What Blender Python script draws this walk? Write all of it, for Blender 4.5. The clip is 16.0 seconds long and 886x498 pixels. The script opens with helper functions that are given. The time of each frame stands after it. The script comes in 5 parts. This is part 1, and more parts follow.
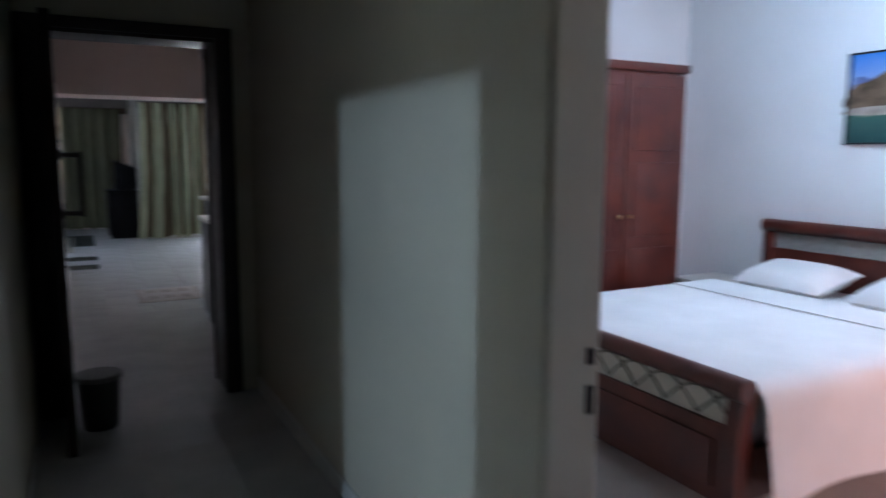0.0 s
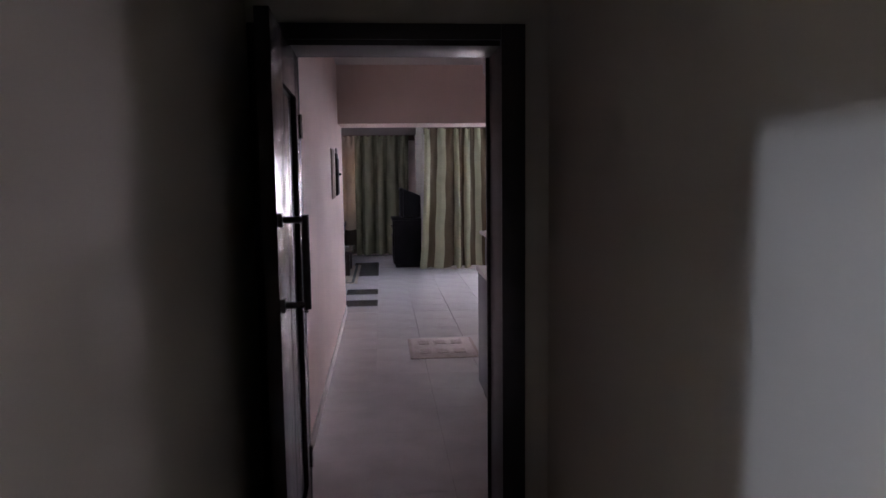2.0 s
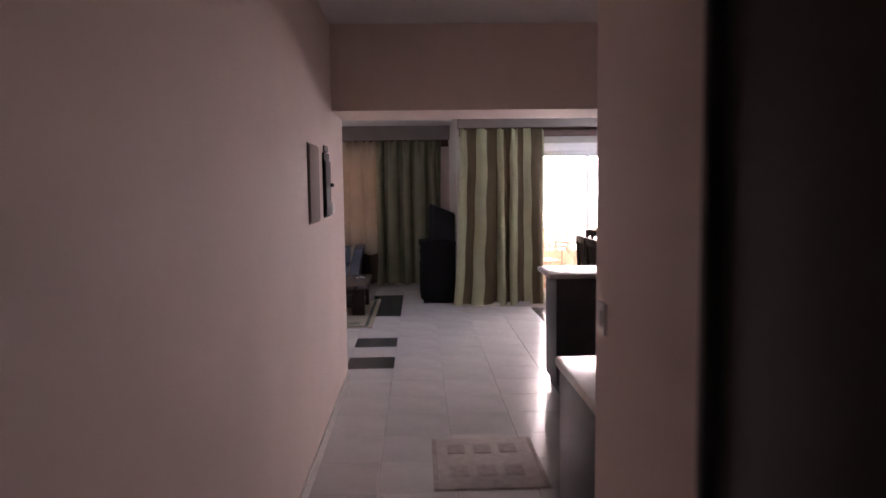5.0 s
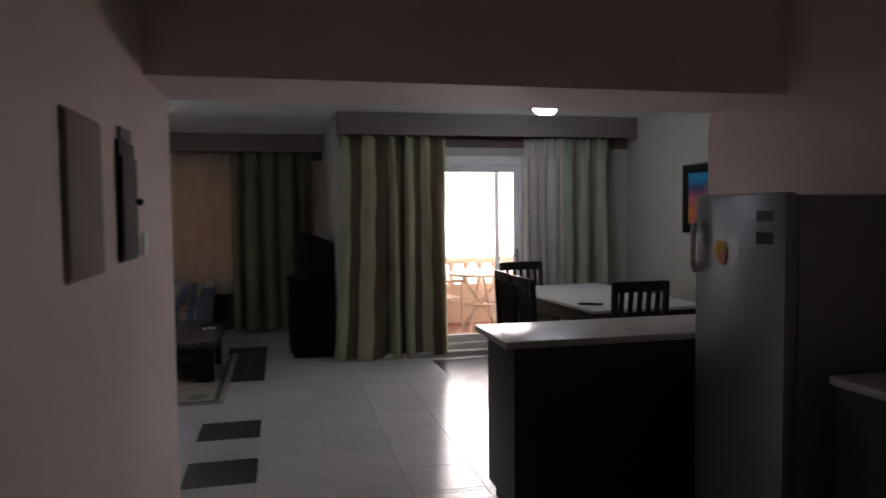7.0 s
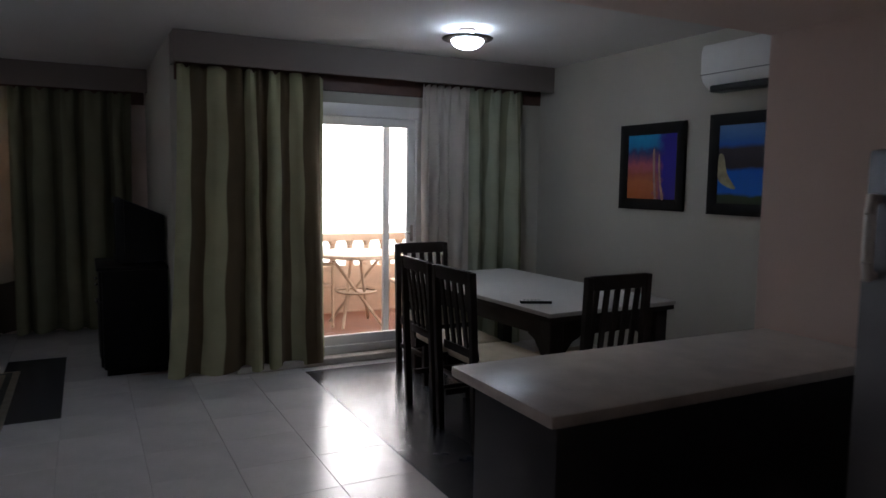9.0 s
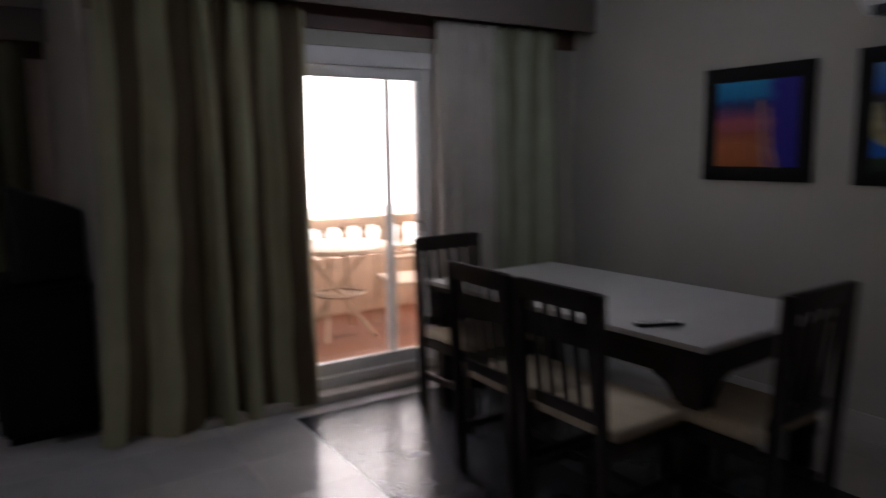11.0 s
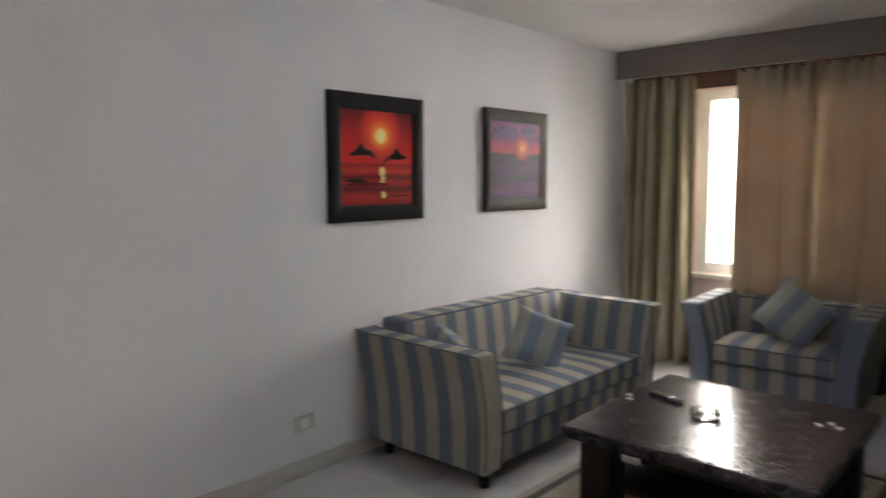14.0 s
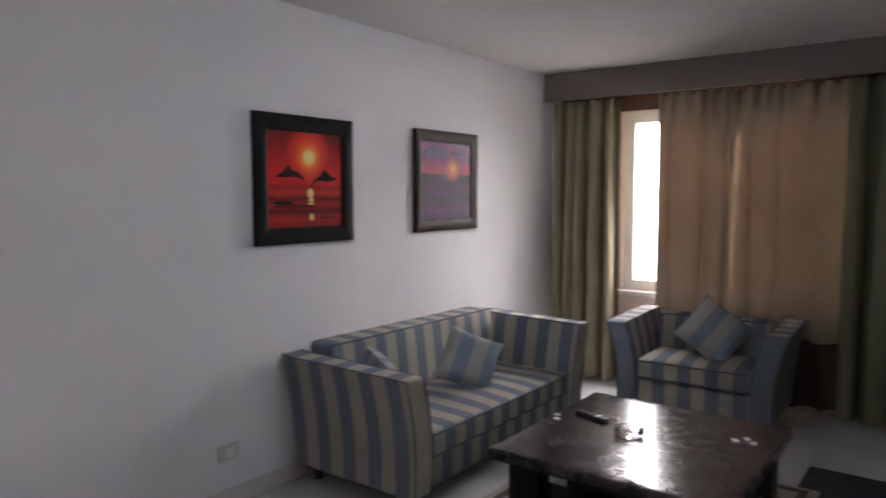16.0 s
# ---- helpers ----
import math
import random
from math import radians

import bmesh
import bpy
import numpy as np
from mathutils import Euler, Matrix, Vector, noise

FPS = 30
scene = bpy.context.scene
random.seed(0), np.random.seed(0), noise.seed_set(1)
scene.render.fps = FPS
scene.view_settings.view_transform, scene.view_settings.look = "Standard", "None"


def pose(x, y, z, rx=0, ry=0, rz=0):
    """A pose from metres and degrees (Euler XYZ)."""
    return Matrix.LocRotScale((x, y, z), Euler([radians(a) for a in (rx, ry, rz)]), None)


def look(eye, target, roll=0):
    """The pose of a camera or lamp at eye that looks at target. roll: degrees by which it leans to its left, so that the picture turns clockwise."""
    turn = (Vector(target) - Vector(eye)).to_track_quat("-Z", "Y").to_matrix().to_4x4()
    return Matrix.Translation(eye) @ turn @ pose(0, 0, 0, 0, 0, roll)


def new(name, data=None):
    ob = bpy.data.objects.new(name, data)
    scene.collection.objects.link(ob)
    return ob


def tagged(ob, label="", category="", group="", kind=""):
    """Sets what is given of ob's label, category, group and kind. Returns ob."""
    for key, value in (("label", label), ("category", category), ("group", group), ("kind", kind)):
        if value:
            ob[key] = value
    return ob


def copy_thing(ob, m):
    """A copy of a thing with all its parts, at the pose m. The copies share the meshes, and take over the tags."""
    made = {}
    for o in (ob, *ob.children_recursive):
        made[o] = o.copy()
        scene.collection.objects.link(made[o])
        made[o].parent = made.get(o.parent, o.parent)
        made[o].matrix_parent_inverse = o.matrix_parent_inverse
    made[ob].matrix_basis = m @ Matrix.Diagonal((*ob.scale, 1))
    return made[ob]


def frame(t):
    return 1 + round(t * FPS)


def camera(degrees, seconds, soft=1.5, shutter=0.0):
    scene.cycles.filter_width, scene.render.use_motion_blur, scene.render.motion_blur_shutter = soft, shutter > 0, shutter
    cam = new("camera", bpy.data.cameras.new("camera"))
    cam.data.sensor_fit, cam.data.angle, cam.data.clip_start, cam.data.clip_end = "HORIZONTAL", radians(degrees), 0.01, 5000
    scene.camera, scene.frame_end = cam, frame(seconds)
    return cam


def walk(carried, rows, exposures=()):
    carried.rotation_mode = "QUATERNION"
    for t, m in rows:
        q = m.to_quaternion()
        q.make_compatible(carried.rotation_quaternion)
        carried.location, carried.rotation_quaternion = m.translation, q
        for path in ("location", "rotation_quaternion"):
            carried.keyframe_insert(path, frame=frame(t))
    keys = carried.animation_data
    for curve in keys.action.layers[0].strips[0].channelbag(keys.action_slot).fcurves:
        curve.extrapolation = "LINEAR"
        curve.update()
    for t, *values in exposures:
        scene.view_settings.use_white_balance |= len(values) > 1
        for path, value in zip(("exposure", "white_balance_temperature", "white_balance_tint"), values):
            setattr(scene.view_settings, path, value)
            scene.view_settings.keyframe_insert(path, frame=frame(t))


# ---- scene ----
# ---- camera ----
cam = camera(64.7, 16.0, shutter=0.5)
EXPOSURES = [(0.0, 1.0, 5300, 8), (0.5, 1.4, 5600, 22), (1.0, 1.6, 5600, 25), (1.5, 1.55, 5700, 27), (2.0, 1.5, 5900, 31), (2.5, 1.4, 6200, 34), (3.5, 1.55, 6700, 34), (4.2, 1.75, 6700, 34), (6.3, 0.35, 6600, 25), (7.0, 0.0, 6400, 18), (8.5, -0.3, 6100, 14),
             (11.0, -0.7, 6400, 22), (11.5, -0.6, 6500, 21), (12.0, 0.2, 6300, 19), (12.5, 0.85, 6100, 21), (13.0, 1.05, 6200, 19), (14.0, 1.18, 6900, 10), (14.5, 1.1, 6800, 14), (16.0, 0.95, 6500, 16)]
PATH = [
    (0, (-0.362, 1.786, 1.427), (0.55, 3.546, 1.16), 0.2),
    (0.5, (-0.265, 2.147, 1.514), (0.246, 4.06, 1.23), -1.0),
    (1, (-0.249, 2.454, 1.524), (0.129, 4.401, 1.262), -0.1),
    (1.5, (-0.158, 2.816, 1.538), (0.05, 4.788, 1.278), -0.3),
    (2, (-0.119, 3.22, 1.559), (0.051, 5.201, 1.342), -0.7),
    (2.5, (-0.117, 3.551, 1.559), (0.109, 5.528, 1.353), -1.4),
    (3, (-0.084, 3.985, 1.516), (0.092, 5.963, 1.275), 0.8),
    (3.5, (-0.071, 4.348, 1.504), (0.125, 6.322, 1.248), -0.9),
    (4, (-0.002, 4.787, 1.504), (0.079, 6.775, 1.295), 0.1),
    (4.2, (0.062, 4.908, 1.536), (0.136, 6.893, 1.303), -1.0),
    (6.3, (-0.028, 6.789, 1.517), (0.059, 8.786, 1.465), 0.8),
    (6.5, (-0.026, 6.949, 1.521), (0.132, 8.942, 1.457), 0.9),
    (7, (-0.042, 7.431, 1.514), (0.413, 9.376, 1.404), -0.6),
    (7.5, (-0.061, 7.868, 1.499), (0.513, 9.778, 1.349), -0.1),
    (8, (-0.104, 8.315, 1.487), (0.704, 10.134, 1.292), -0.8),
    (8.5, (-0.121, 8.716, 1.474), (0.78, 10.49, 1.271), 0.7),
    (8.7, (-0.082, 8.878, 1.47), (0.806, 10.66, 1.28), 0.9),
    (10.8, (0.07, 10.556, 1.473), (1.297, 12.107, 1.172), -0.5),
    (11, (0.109, 10.687, 1.472), (1.181, 12.352, 1.195), -0.8),
    (11.5, (0.153, 10.983, 1.446), (0.761, 12.876, 1.231), -0.9),
    (12, (0.124, 11.136, 1.489), (0.28, 13.12, 1.29), -0.9),
    (12.5, (0.116, 11.226, 1.473), (-0.166, 13.195, 1.265), 1.2),
    (13, (0.081, 11.261, 1.471), (-0.616, 13.122, 1.247), 0.8),
    (13.5, (0.035, 11.236, 1.466), (-1.008, 12.93, 1.263), -0.2),
    (14, (0.016, 11.218, 1.466), (-1.32, 12.693, 1.273), -0.2),
    (14.5, (0.008, 11.184, 1.479), (-1.508, 12.478, 1.308), -0.0),
    (15, (0.003, 11.139, 1.519), (-1.54, 12.4, 1.344), 0.3),
    (15.5, (0.037, 11.171, 1.519), (-1.37, 12.584, 1.359), -0.0),
    (16, (0.042, 11.249, 1.515), (-1.158, 12.842, 1.358), -0.0),
]
walk(cam, [(t, look(eye, aim, roll)) for t, eye, aim, roll in PATH], EXPOSURES)

# ---- light: dim rooms, daylight through the openings, one small ceiling lamp ----
world = bpy.data.worlds.new("world")
scene.world = world
world.use_nodes = True
wn = world.node_tree.nodes
sky = wn.new("ShaderNodeTexSky")
sky.sky_type = 'NISHITA'
sky.sun_disc = False
sky.sun_elevation = radians(48)
sky.sun_rotation = radians(200)
world.node_tree.links.new(sky.outputs[0], wn["Background"].inputs[0])
wn["Background"].inputs[1].default_value = 0.1
sun = new("sun", bpy.data.lights.new("sun", 'SUN'))
sun.data.energy, sun.data.angle, sun.data.color = 3.0, radians(0.5), (1, 0.93, 0.84)
sun.matrix_world = look((-3, -9, 12), (0, 0, 0))


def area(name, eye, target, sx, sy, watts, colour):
    """Daylight that falls through an opening, or an added fill."""
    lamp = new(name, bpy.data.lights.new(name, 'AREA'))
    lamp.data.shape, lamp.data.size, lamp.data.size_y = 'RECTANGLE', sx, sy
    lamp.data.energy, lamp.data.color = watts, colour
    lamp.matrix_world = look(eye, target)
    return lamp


area("balcony_daylight", (2.78, 16.78, 1.80), (2.0, 12.0, 1.3), 1.5, 1.7, 120, (1, 0.90, 0.87))
# added fill lamp at an assumed side opening, to brighten the left wall
area("balcony_side_fill", (3.53, 15.14, 1.80), (-2.0, 13.6, 1.3), 0.85, 1.7, 70, (1, 0.92, 0.88))
area("window_daylight", (-2.05, 17.55, 2.15), (-1.7, 14.6, 0.7), 2.0, 1.5, 200, (0.95, 0.93, 0.97))
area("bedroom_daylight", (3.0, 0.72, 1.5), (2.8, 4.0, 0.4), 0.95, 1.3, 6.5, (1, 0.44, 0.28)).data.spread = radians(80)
for nm, at, watts in (("side_room_bulb", (-2.5, 1.95, 2.42), 58), ("bedroom_bulb", (2.75, 4.05, 2.42), 17.5)):
    bulb = new(nm, bpy.data.lights.new(nm, 'POINT'))
    bulb.data.energy, bulb.data.color, bulb.data.shadow_soft_size = watts, (0.70, 0.86, 1.0), 0.045
    bulb.location = at

# ---- materials ----
def mat(name, colour, rough=0.6, metal=0.0, vary=0.12, scale=6.0, fine=120.0, bump=0.05, second=None, spec=0.5, coat=0.0, transmit=0.0, island=False, random_tone=0.0):
    """A procedural surface: two scales of variation in tone and a fine relief."""
    m = bpy.data.materials.new(name)
    m.use_nodes = True
    nt = m.node_tree
    b = nt.nodes["Principled BSDF"]
    b.inputs["Roughness"].default_value = rough
    b.inputs["Metallic"].default_value = metal
    b.inputs["Specular IOR Level"].default_value = spec
    b.inputs["Coat Weight"].default_value = coat
    b.inputs["Transmission Weight"].default_value = transmit
    tc = nt.nodes.new("ShaderNodeTexCoord")
    n1 = nt.nodes.new("ShaderNodeTexNoise")
    n1.inputs["Scale"].default_value, n1.inputs["Detail"].default_value = scale, 5
    n2 = nt.nodes.new("ShaderNodeTexNoise")
    n2.inputs["Scale"].default_value, n2.inputs["Detail"].default_value = fine, 3
    for n in (n1, n2):
        nt.links.new(tc.outputs["Object"], n.inputs["Vector"])
    ramp = nt.nodes.new("ShaderNodeValToRGB")
    lo = tuple(c * (1 - vary) for c in (second or colour))
    hi = tuple(min(1, c * (1 + vary)) for c in colour)
    ramp.color_ramp.elements[0].position, ramp.color_ramp.elements[1].position = 0.3, 0.7
    ramp.color_ramp.elements[0].color, ramp.color_ramp.elements[1].color = (*lo, 1), (*hi, 1)
    nt.links.new(n1.outputs["Fac"], ramp.inputs["Fac"])
    mix = nt.nodes.new("ShaderNodeMixRGB")
    mix.blend_type = 'MULTIPLY'
    mix.inputs["Fac"].default_value = vary
    nt.links.new(ramp.outputs[0], mix.inputs[1])
    nt.links.new(n2.outputs["Fac"], mix.inputs[2])
    out = mix.outputs[0]
    if random_tone or island:
        hsv = nt.nodes.new("ShaderNodeHueSaturation")
        mr = nt.nodes.new("ShaderNodeMapRange")
        mr.inputs["To Min"].default_value, mr.inputs["To Max"].default_value = 1 - random_tone, 1 + random_tone
        src = nt.nodes.new("ShaderNodeNewGeometry").outputs["Random Per Island"] if island else nt.nodes.new("ShaderNodeObjectInfo").outputs["Random"]
        nt.links.new(src, mr.inputs["Value"])
        nt.links.new(mr.outputs[0], hsv.inputs["Value"])
        nt.links.new(out, hsv.inputs["Color"])
        out = hsv.outputs[0]
    nt.links.new(out, b.inputs["Base Color"])
    if bump:
        bp = nt.nodes.new("ShaderNodeBump")
        bp.inputs["Strength"].default_value, bp.inputs["Distance"].default_value = bump, 0.01
        nt.links.new(n2.outputs["Fac"], bp.inputs["Height"])
        nt.links.new(bp.outputs[0], b.inputs["Normal"])
    rr = nt.nodes.new("ShaderNodeMapRange")
    rr.inputs["To Min"].default_value, rr.inputs["To Max"].default_value = rough * 0.85, min(1, rough * 1.15)
    nt.links.new(n1.outputs["Fac"], rr.inputs["Value"])
    nt.links.new(rr.outputs[0], b.inputs["Roughness"])
    return m


def glow(name, colour, strength):
    m = bpy.data.materials.new(name)
    m.use_nodes = True
    nt = m.node_tree
    nt.nodes.remove(nt.nodes["Principled BSDF"])
    e = nt.nodes.new("ShaderNodeEmission")
    e.inputs[0].default_value, e.inputs[1].default_value = (*colour, 1), strength
    nt.links.new(e.outputs[0], nt.nodes["Material Output"].inputs[0])
    return m


def glass_mat(name, tint=(0.95, 0.97, 0.96), rough=0.0):
    m = bpy.data.materials.new(name)
    m.use_nodes = True
    b = m.node_tree.nodes["Principled BSDF"]
    b.inputs["Base Color"].default_value = (*tint, 1)
    b.inputs["Transmission Weight"].default_value, b.inputs["Roughness"].default_value = 1.0, rough
    b.inputs["IOR"].default_value = 1.45
    return m


def cloth(name, colour, through_light=0.25, vary=0.1, lit=None):
    """Woven cloth that lets some light through."""
    m = mat(name, colour, 0.9, vary=vary, scale=3.0, fine=420.0, bump=0.25, spec=0.15)
    nt = m.node_tree
    b, o = nt.nodes["Principled BSDF"], nt.nodes["Material Output"]
    t = nt.nodes.new("ShaderNodeBsdfTranslucent")
    t.inputs[0].default_value = (*(lit or colour), 1)
    mx = nt.nodes.new("ShaderNodeMixShader")
    mx.inputs[0].default_value = through_light
    nt.links.new(b.outputs[0], mx.inputs[1])
    nt.links.new(t.outputs[0], mx.inputs[2])
    nt.links.new(mx.outputs[0], o.inputs[0])
    return m


def striped(name, a, b_col, width, axis, vary=0.08, split=0.47):
    """Woven upholstery with even stripes of two colours across the object's given axis, and thin dark borders. On the
    plain curtains the darker stripe stands for fold shade.
    """
    m = mat(name, a, 0.9, vary=vary, scale=5.0, fine=380.0, bump=0.3, spec=0.15)
    nt = m.node_tree
    p = nt.nodes["Principled BSDF"]
    base = p.inputs["Base Color"].links[0].from_socket
    uv = nt.nodes.new("ShaderNodeUVMap")
    sep = nt.nodes.new("ShaderNodeSeparateXYZ")
    nt.links.new(uv.outputs[0], sep.inputs[0])
    d = nt.nodes.new("ShaderNodeMath")
    d.operation = 'DIVIDE'
    d.inputs[1].default_value = width * 2
    nt.links.new(sep.outputs[axis], d.inputs[0])
    fr = nt.nodes.new("ShaderNodeMath")
    fr.operation = 'FRACT'
    nt.links.new(d.outputs[0], fr.inputs[0])
    ramp = nt.nodes.new("ShaderNodeValToRGB")
    ramp.color_ramp.interpolation = 'LINEAR'
    e = ramp.color_ramp.elements
    e[0].position, e[0].color = 0.0, (1, 1, 1, 1)
    e[1].position, e[1].color = 1.0, (1, 1, 1, 1)
    rel = tuple(min(2.0, y / x) for x, y in zip(a, b_col))
    for pos, c in ((split, (1, 1, 1)), (split + 0.03, rel), (0.97, rel)):
        k = e.new(pos)
        k.color = (*c, 1)
    mul = nt.nodes.new("ShaderNodeMixRGB")
    mul.blend_type, mul.inputs[0].default_value = 'MULTIPLY', 1.0
    nt.links.new(fr.outputs[0], ramp.inputs[0])
    nt.links.new(base, mul.inputs[1])
    nt.links.new(ramp.outputs[0], mul.inputs[2])
    nt.links.new(mul.outputs[0], p.inputs["Base Color"])
    return m


def see_through(m, lit, amount):
    """Lets some light through a cloth."""
    nt = m.node_tree
    b, o = nt.nodes["Principled BSDF"], nt.nodes["Material Output"]
    t = nt.nodes.new("ShaderNodeBsdfTranslucent")
    t.inputs[0].default_value = (*lit, 1)
    mx = nt.nodes.new("ShaderNodeMixShader")
    mx.inputs[0].default_value = amount
    nt.links.new(b.outputs[0], mx.inputs[1])
    nt.links.new(t.outputs[0], mx.inputs[2])
    nt.links.new(mx.outputs[0], o.inputs[0])
    return m


PAINT = mat("wall_paint_warm", (0.82, 0.68, 0.615), 0.75, vary=0.05, scale=1.5, fine=160, bump=0.06)
PAINT_COOL = mat("wall_paint_white", (0.77, 0.755, 0.76), 0.75, vary=0.04, scale=1.5, fine=160, bump=0.06)
# cream darkened to cut bounce, so part of the corridor's dimness is colour
PAINT_CORR_DIM = mat("wall_paint_cream_dim", (0.50, 0.45, 0.355), 0.7, vary=0.06, scale=1.2, fine=160, bump=0.06)
# grey of the dining wall; on the alcove wall it carries shade
PAINT_GREY_SHADE = mat("wall_paint_grey_and_shade", (0.46, 0.435, 0.375), 0.75, vary=0.05, scale=1.5, fine=160, bump=0.06)
CEIL = mat("ceiling_paint", (0.74, 0.72, 0.70), 0.85, vary=0.04, scale=1.0, fine=200, bump=0.05)
PELMET = mat("pelmet_paint", (0.20, 0.165, 0.145), 0.7, vary=0.06, scale=2.0)
GROUT = mat("grout", (0.50, 0.485, 0.47), 0.8)
TILE = mat("pale_glazed_tile", (0.60, 0.585, 0.575), 0.215, vary=0.08, scale=3.5, fine=60, bump=0.012, random_tone=0.05)
TILE_DARK = mat("dark_slate_tile", (0.042, 0.045, 0.054), 0.26, vary=0.18, scale=5.0, fine=40, bump=0.012, random_tone=0.2)
SKIRT = mat("skirting_tile", (0.58, 0.55, 0.50), 0.3, vary=0.08)
EBONY = mat("dark_stained_wood", (0.022, 0.016, 0.014), 0.42, vary=0.35, scale=9, fine=90, bump=0.05, second=(0.030, 0.018, 0.013), spec=0.22)
FRAME_WOOD = mat("door_frame_wood", (0.020, 0.013, 0.012), 0.42, vary=0.3, scale=7, fine=80, bump=0.05)
LEAF_WOOD = mat("door_leaf_wood", (0.020, 0.013, 0.011), 0.24, spec=0.2, vary=0.3, scale=6, fine=60, bump=0.03)
MAHOGANY = mat("mahogany", (0.095, 0.022, 0.013), 0.35, vary=0.25, scale=5, fine=70, bump=0.05, second=(0.070, 0.016, 0.011))
STRIP_RED_BROWN = mat("red_brown_strip", (0.11, 0.052, 0.036), 0.55, vary=0.25, scale=8, fine=80, bump=0.05)
WHITE_PVC = mat("white_frame", (0.82, 0.80, 0.78), 0.35, vary=0.04)
PLASTIC_W = mat("white_plastic", (0.80, 0.80, 0.78), 0.4, vary=0.03)
PLASTIC_B = mat("black_plastic", (0.013, 0.013, 0.015), 0.45, vary=0.2, spec=0.2)
FRAME_BLACK = mat("black_picture_frame", (0.010, 0.009, 0.009), 0.5, vary=0.2, spec=0.12)
# side room wall colours are made up to set the bounce into the corridor
SIDE_BOUNCE = mat("side_wall_bounce", (0.50, 0.44, 0.33), 0.4, vary=0.12)
SIDE_LOW_BOUNCE = mat("side_wall_low_bounce", (0.26, 0.22, 0.18), 0.4, vary=0.15)
BRASS = mat("worn_brass", (0.55, 0.42, 0.22), 0.35, 0.9, vary=0.15)
CHROME = mat("brushed_metal", (0.6, 0.6, 0.6), 0.25, 1.0, vary=0.08)
# sage mostly on each fold's front, brown mostly in its recess
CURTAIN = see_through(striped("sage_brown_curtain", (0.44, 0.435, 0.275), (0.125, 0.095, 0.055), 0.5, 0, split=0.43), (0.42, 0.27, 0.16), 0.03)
# plain sage cloth, darkened for the dim alcove; its stripe paints fold shade
CURTAIN_SAGE_SHADED = see_through(striped("sage_curtain_shaded", (0.225, 0.225, 0.145), (0.15, 0.145, 0.09), 0.5, 0), (0.42, 0.27, 0.16), 0.02)
# for the sheet added under the window sill
BROWN_SHEET = cloth("dark_brown_sheet", (0.075, 0.055, 0.04), 0.0)
# the same sage cloth lightened where it hangs lit, with painted fold shade
CURTAIN_SAGE_LIT = see_through(striped("sage_curtain_lit", (0.40, 0.42, 0.31), (0.24, 0.25, 0.17), 0.5, 0), (0.42, 0.35, 0.22), 0.03)
CURTAIN_SAGE_WARM_LIT = see_through(striped("sage_curtain_warm_lit", (0.42, 0.37, 0.25), (0.27, 0.235, 0.15), 0.5, 0), (0.55, 0.40, 0.24), 0.05)
SHEER = cloth("beige_lining_curtain", (0.38, 0.325, 0.245), 0.075, lit=(0.64, 0.42, 0.27))
LINING = cloth("pale_lining_curtain", (0.66, 0.61, 0.55), 0.18, lit=(0.72, 0.56, 0.47))
LINEN = mat("white_linen", (0.80, 0.80, 0.80), 0.9, vary=0.05, scale=4, fine=300, bump=0.2)
STRIPE = striped("blue_cream_stripe", (0.385, 0.35, 0.285), (0.165, 0.188, 0.23), 0.085, 0)
MARBLE = mat("brown_marble", (0.060, 0.048, 0.052), 0.20, vary=0.5, scale=9, fine=30, bump=0.01, second=(0.012, 0.010, 0.011), spec=0.4)
veins = MARBLE.node_tree
vp = veins.nodes["Principled BSDF"]
vbase = vp.inputs["Base Color"].links[0].from_socket
vtc = veins.nodes.new("ShaderNodeTexCoord")
vwarp = veins.nodes.new("ShaderNodeTexNoise")
vwarp.inputs["Scale"].default_value, vwarp.inputs["Detail"].default_value = 7.0, 6
vadd = veins.nodes.new("ShaderNodeMixRGB")
vadd.blend_type, vadd.inputs[0].default_value = 'ADD', 0.35
vor = veins.nodes.new("ShaderNodeTexVoronoi")
vor.feature = 'DISTANCE_TO_EDGE'
vor.inputs["Scale"].default_value = 9.0
vramp = veins.nodes.new("ShaderNodeValToRGB")
vramp.color_ramp.elements[0].position, vramp.color_ramp.elements[0].color = 0.0, (0.20, 0.165, 0.15, 1)
vramp.color_ramp.elements[1].position, vramp.color_ramp.elements[1].color = 0.045, (0, 0, 0, 1)
vmix = veins.nodes.new("ShaderNodeMixRGB")
vmix.blend_type, vmix.inputs[0].default_value = 'ADD', 0.3
for a_, b_ in ((vtc.outputs["Object"], vwarp.inputs["Vector"]), (vtc.outputs["Object"], vadd.inputs[1]), (vwarp.outputs["Color"], vadd.inputs[2]), (vadd.outputs[0], vor.inputs["Vector"]),
               (vor.outputs["Distance"], vramp.inputs[0]), (vbase, vmix.inputs[1]), (vramp.outputs[0], vmix.inputs[2]), (vmix.outputs[0], vp.inputs["Base Color"])):
    veins.links.new(a_, b_)
STONE_TOP = mat("pale_stone_top", (0.54, 0.495, 0.445), 0.3, vary=0.14, scale=9, fine=90, bump=0.02)
TABLE_TOP = mat("pale_table_slab", (0.57, 0.55, 0.53), 0.32, vary=0.05, scale=5, fine=90, bump=0.015)
CAB_DARK = mat("dark_laminate", (0.028, 0.026, 0.030), 0.4, vary=0.25, scale=5)
STEEL = mat("silver_fridge_enamel", (0.30, 0.32, 0.35), 0.24, 0.3, vary=0.06, scale=3)
SEAT = mat("cream_seat_fabric", (0.50, 0.42, 0.30), 0.85, vary=0.12, scale=8, fine=300, bump=0.2)
